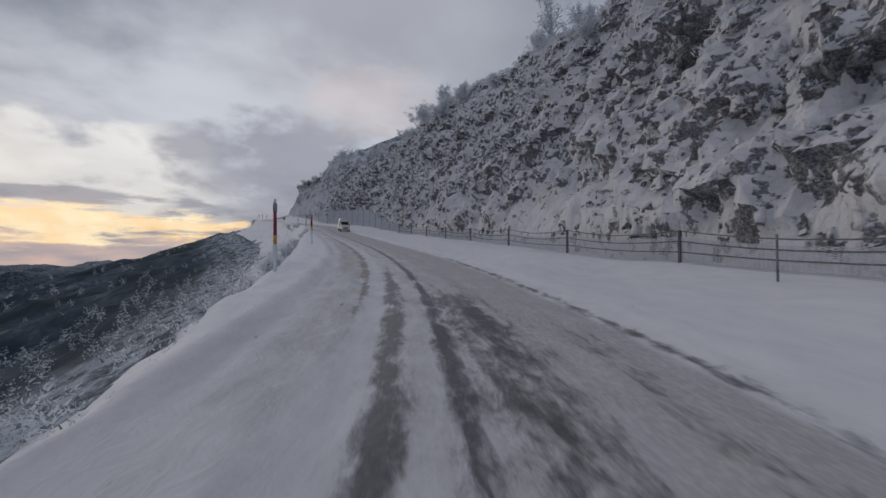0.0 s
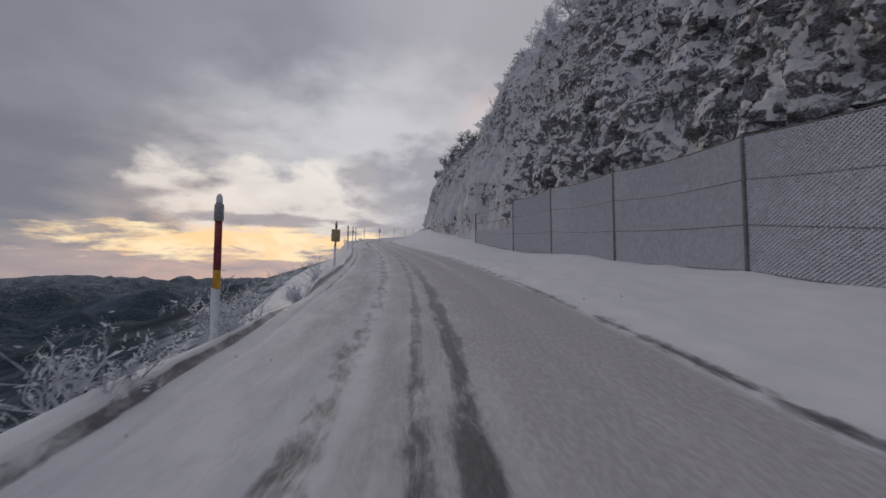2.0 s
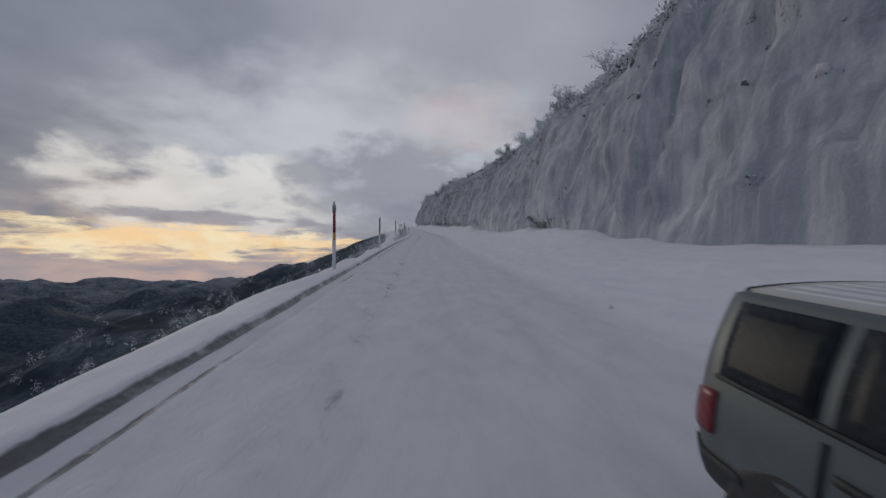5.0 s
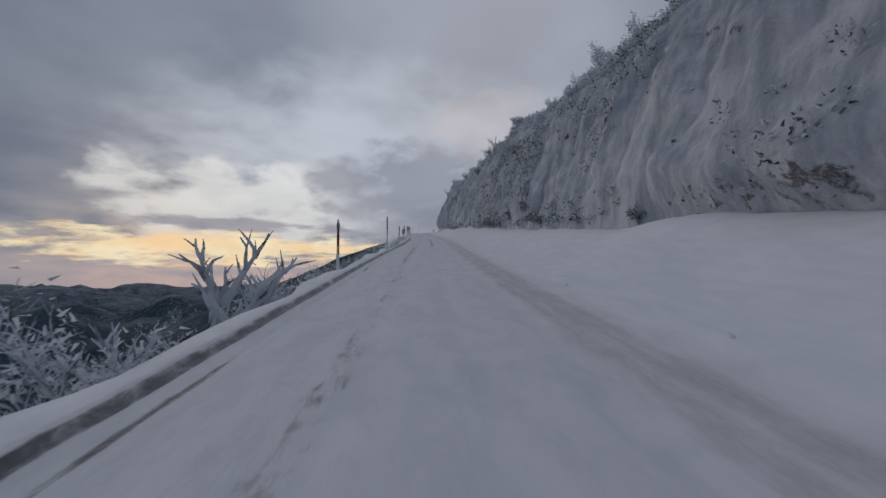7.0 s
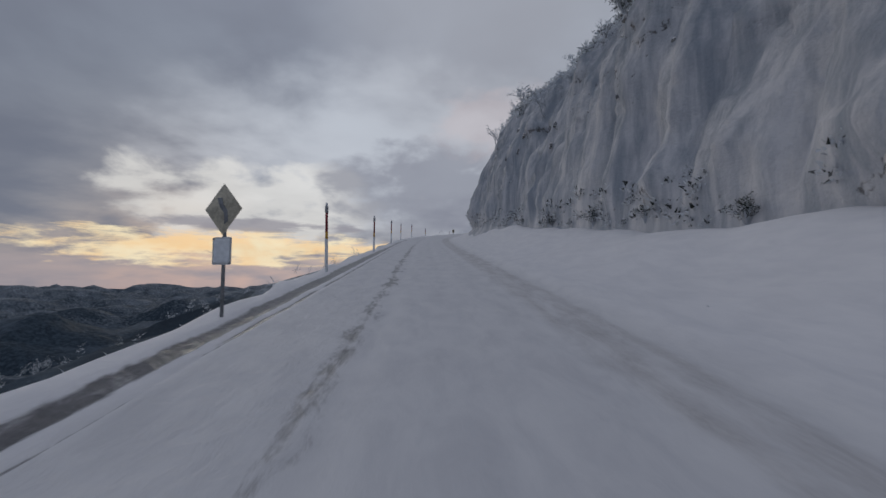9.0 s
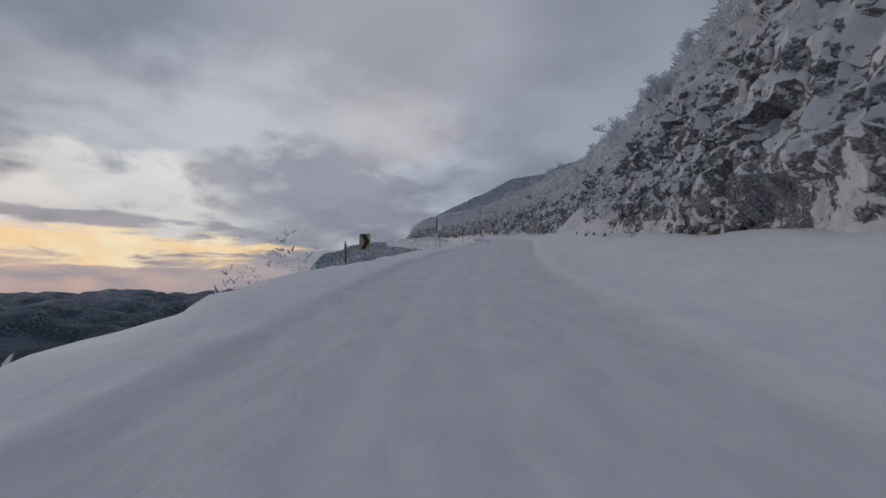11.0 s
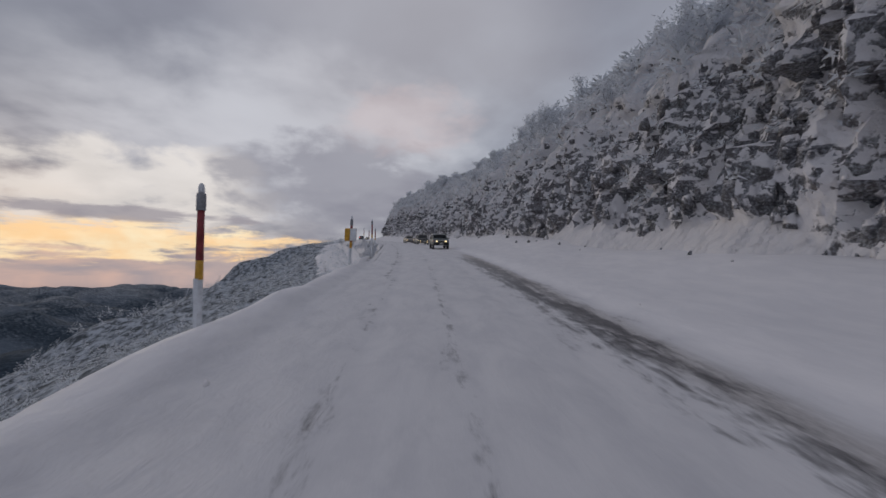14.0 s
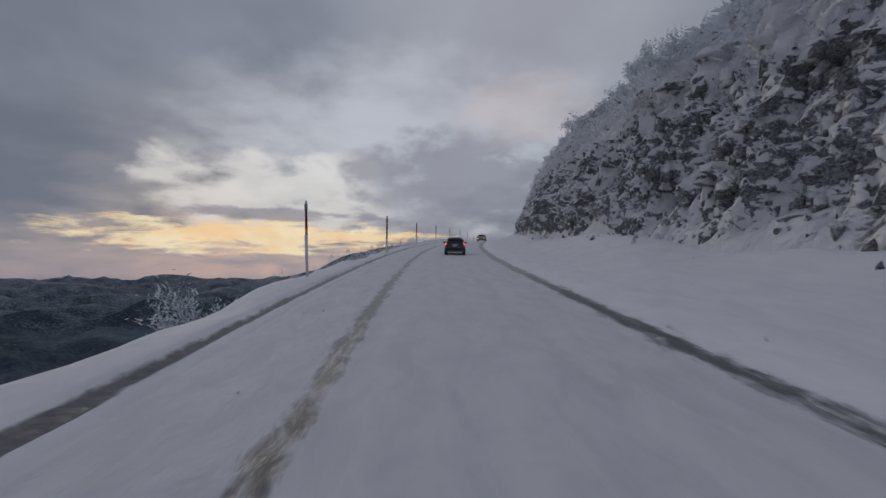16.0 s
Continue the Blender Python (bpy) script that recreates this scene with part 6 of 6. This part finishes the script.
def van_rear(root, st, sh):
    y = st[0]
    for sgn in (-1, 1):
        lamp = car_part("tail_lamp", sh.patch(y + 0.02, y + 0.10, 0.50, 1.20, 0.014, sgn, 3, 6), M_TAIL, root, "tall glowing red tail lamp")
        for u in (0.68, 0.92):
            car_part("clear_lens", sh.patch(y + 0.015, y + 0.105, u, u + 0.10, 0.018, sgn, 3, 2), M_LENS, lamp, "pale clear lens")
        car_part("rear_door", moved(block(0.76, 0.03, 1.75, 0.012), sgn * 0.40, y - 0.004, 1.50), M_VAN, root)
    car_part("rear_bumper", moved(block(1.86, 0.2, 0.2, 0.05), 0, y, 0.5), M_TRIM, root)


def van_extras(root, sh):
    for sgn in (-1, 1):
        car_part("side_moulding", sh.patch(-2.6, 1.1, 0.0, 0.26, 0.016, sgn, 12, 2), M_TRIM, root, "dark lower side moulding")
        for a, b in ((-2.45, -1.2), (-1.1, 0.1)):
            car_part("side_panel", sh.patch(a, b, 1.16, 1.72, 0.010, sgn, 6, 5), M_PANEL, root, "pressed blank panel")
        car_part("panel_groove", sh.patch(-2.6, 0.3, 0.86, 0.89, 0.006, sgn, 10, 1), M_PANEL, root)


M_PANEL = coat("van_side_panel", (0.45, 0.45, 0.44), 0.45, 0.0)
van = car("van", "white delivery van with headlights on", M_VAN, VAN, ((1.84, 1.24), (None, -2.5), [(0.55, 1.22)], 0.9), (-1.75, 1.72, 0.36, 0.86), van_front, van_rear, extras=van_extras,
          doors=(-1.15, 0.25), lamp=(2.22, 2.62, 0.52, 1.0, -0.06), mirror_z=0.34)
park(van, 57.95, 2.2, 180)

# boxy grey off-roader with a white roof
M_FJ = coat("grey_green_paint", (0.11, 0.13, 0.13), 0.4, 0.2)
M_ROOF = coat("white_roof_paint", (0.55, 0.55, 0.54), 0.45, 0.0)
BOXY = [(-2.20, 0.62, 1.10, 1.62, 0.84, 0.88, 0.72), (-2.10, 0.50, 1.18, 1.78, 0.92, 0.95, 0.77), (0.35, 0.46, 1.18, 1.80, 0.93, 0.96, 0.79), (0.58, 0.46, 1.18, 1.73, 0.93, 0.96, 0.78), (0.98, 0.46, 1.17, 1.24, 0.93, 0.96, 0.84),
        (1.90, 0.46, 1.12, 1.18, 0.93, 0.95, 0.80), (2.10, 0.50, 1.04, 1.08, 0.90, 0.92, 0.76), (2.16, 0.58, 0.98, 1.00, 0.82, 0.85, 0.70)]


def boxy_front(root, st, sh):
    y = st[0]
    g = car_part("grille", moved(block(1.50, 0.10, 0.24, 0.06), 0, y + 0.01, 0.96), M_ROOF, root, "pale grille surround")
    car_part("grille_mesh", moved(block(0.80, 0.04, 0.16, 0.03), 0, y + 0.055, 0.96), M_TRIM, g)
    for sgn in (-1, 1):
        car_part("headlight", moved(disc(0.10, 0.07), sgn * 0.55, y + 0.04, 0.96, -90, 0, 0), M_LAMP, root, "round lit headlight")
        car_part("turn_lamp", sh.patch(y - 0.30, y - 0.04, 0.76, 0.97, 0.016, sgn, 5, 4), M_AMBER, root)
        car_part("bumper_corner", moved(block(0.34, 0.18, 0.18, 0.05), sgn * 0.72, y + 0.09, 0.64), M_ROOF, root)
        car_part("flare", sh.patch(1.0, 1.8, 0.34, 0.60, 0.05, sgn, 8, 4), M_TRIM, root, "dark wheel flare")
    car_part("bumper", moved(block(1.86, 0.34, 0.32, 0.06), 0, y + 0.02, 0.66), M_TRIM, root)
    car_part("skid_plate", moved(block(0.72, 0.08, 0.16, 0.03), 0, y + 0.18, 0.50), M_CHROME, root)
    number(root, y + 0.22, 0.68)
    car_part("bonnet_scoop", moved(block(0.55, 0.5, 0.06, 0.03), 0.1, y - 0.75, 1.24), M_FJ, root)


def snow_lid(root, sh):
    """Snow lying on the pale roof."""
    car_part("roof_snow", sh.across(-1.9, 0.2, 0.86, 0.07), M_SNOW, root, "thin layer of snow")


offroad = car("off_roader", "grey off-road car with a white roof and round headlights lit", M_FJ, BOXY, ((0.94, 0.60), (-2.16, -2.06), [(-1.95, -1.3), (-1.2, -0.35), (-0.28, 0.52)], 0.92), (-1.35, 1.40, 0.42, 0.82),
              boxy_front, hatch_rear(0.55, 0.95, 0.84), M_ROOF, extras=snow_lid, doors=(-1.24, -0.32), mirror_z=0.2)
park(offroad, 570.0, 2.2, 180)
grey_twin = copy_thing(offroad, pose(0, 0, 0))
tagged(grey_twin, "grey off-road car with its headlights lit on the snow")
park(grey_twin, 193.0, 1.7, 180)

# black people-carrier
M_BLACKCAR = coat("black_paint", (0.012, 0.013, 0.015), 0.25)
CARRIER = [(-2.52, 0.45, 1.00, 1.30, 0.80, 0.86, 0.64), (-2.42, 0.32, 1.08, 1.60, 0.90, 0.95, 0.67), (-2.10, 0.26, 1.10, 1.74, 0.95, 0.98, 0.71), (0.20, 0.24, 1.07, 1.78, 0.96, 0.99, 0.73), (0.66, 0.24, 1.05, 1.72, 0.96, 0.99, 0.71),
           (1.70, 0.24, 1.02, 1.12, 0.96, 0.98, 0.80), (2.20, 0.26, 0.92, 0.99, 0.92, 0.95, 0.76), (2.48, 0.30, 0.78, 0.83, 0.82, 0.86, 0.68), (2.58, 0.42, 0.64, 0.67, 0.66, 0.70, 0.58)]
carrier = car("people_carrier", "black people-carrier with headlights and fog lamps lit", M_BLACKCAR, CARRIER, ((1.62, 0.76), (-2.42, -2.16), [(-2.0, -1.15), (-1.08, -0.2), (-0.12, 0.72), (0.76, 1.2)], 0.9), (-1.55, 1.55, 0.35, 0.86),
              plain_front(0.66, 0.9, True), hatch_rear(0.8, 1.4, 0.9), rails=True, doors=(-1.1, -0.16), lamp=(1.98, 2.46, 0.66, 0.99, 0.0))
park(carrier, 583.7, 2.58, 180)

# champagne saloon
M_CHAMPAGNE = coat("champagne_paint", (0.27, 0.245, 0.21), 0.32, 0.4)
SALOON = [(-2.38, 0.45, 0.80, 0.87, 0.62, 0.68, 0.56), (-2.28, 0.32, 0.92, 1.00, 0.78, 0.83, 0.66), (-1.95, 0.25, 0.96, 1.06, 0.86, 0.89, 0.70), (-1.60, 0.22, 0.97, 1.11, 0.89, 0.91, 0.69), (-0.75, 0.20, 0.95, 1.41, 0.90, 0.92, 0.58),
          (-0.15, 0.20, 0.94, 1.47, 0.90, 0.92, 0.60), (0.35, 0.20, 0.93, 1.41, 0.90, 0.92, 0.60), (1.25, 0.20, 0.92, 1.00, 0.90, 0.92, 0.74), (1.90, 0.22, 0.84, 0.91, 0.88, 0.90, 0.72), (2.25, 0.26, 0.72, 0.77, 0.80, 0.83, 0.66), (2.42, 0.38, 0.58, 0.61, 0.64, 0.67, 0.56)]
saloon = car("saloon", "champagne-coloured saloon with headlights lit in blown snow", M_CHAMPAGNE, SALOON, ((1.18, 0.42), (-1.55, -0.82), [(-1.05, -0.42), (-0.36, 0.42), (0.46, 0.78)], 0.9), (-1.42, 1.45, 0.33, 0.78),
             plain_front(0.60, 0.8), hatch_rear(0.72, 0.98, 0.70), doors=(-0.42, 0.5), lamp=(1.78, 2.26, 0.66, 0.99, 0.0))
park(saloon, 591.2, 2.3, 180)
last = copy_thing(saloon, pose(0, 0, 0))
tagged(last, "distant saloon with headlights lit")
park(last, 672.0, 2.3, 180)
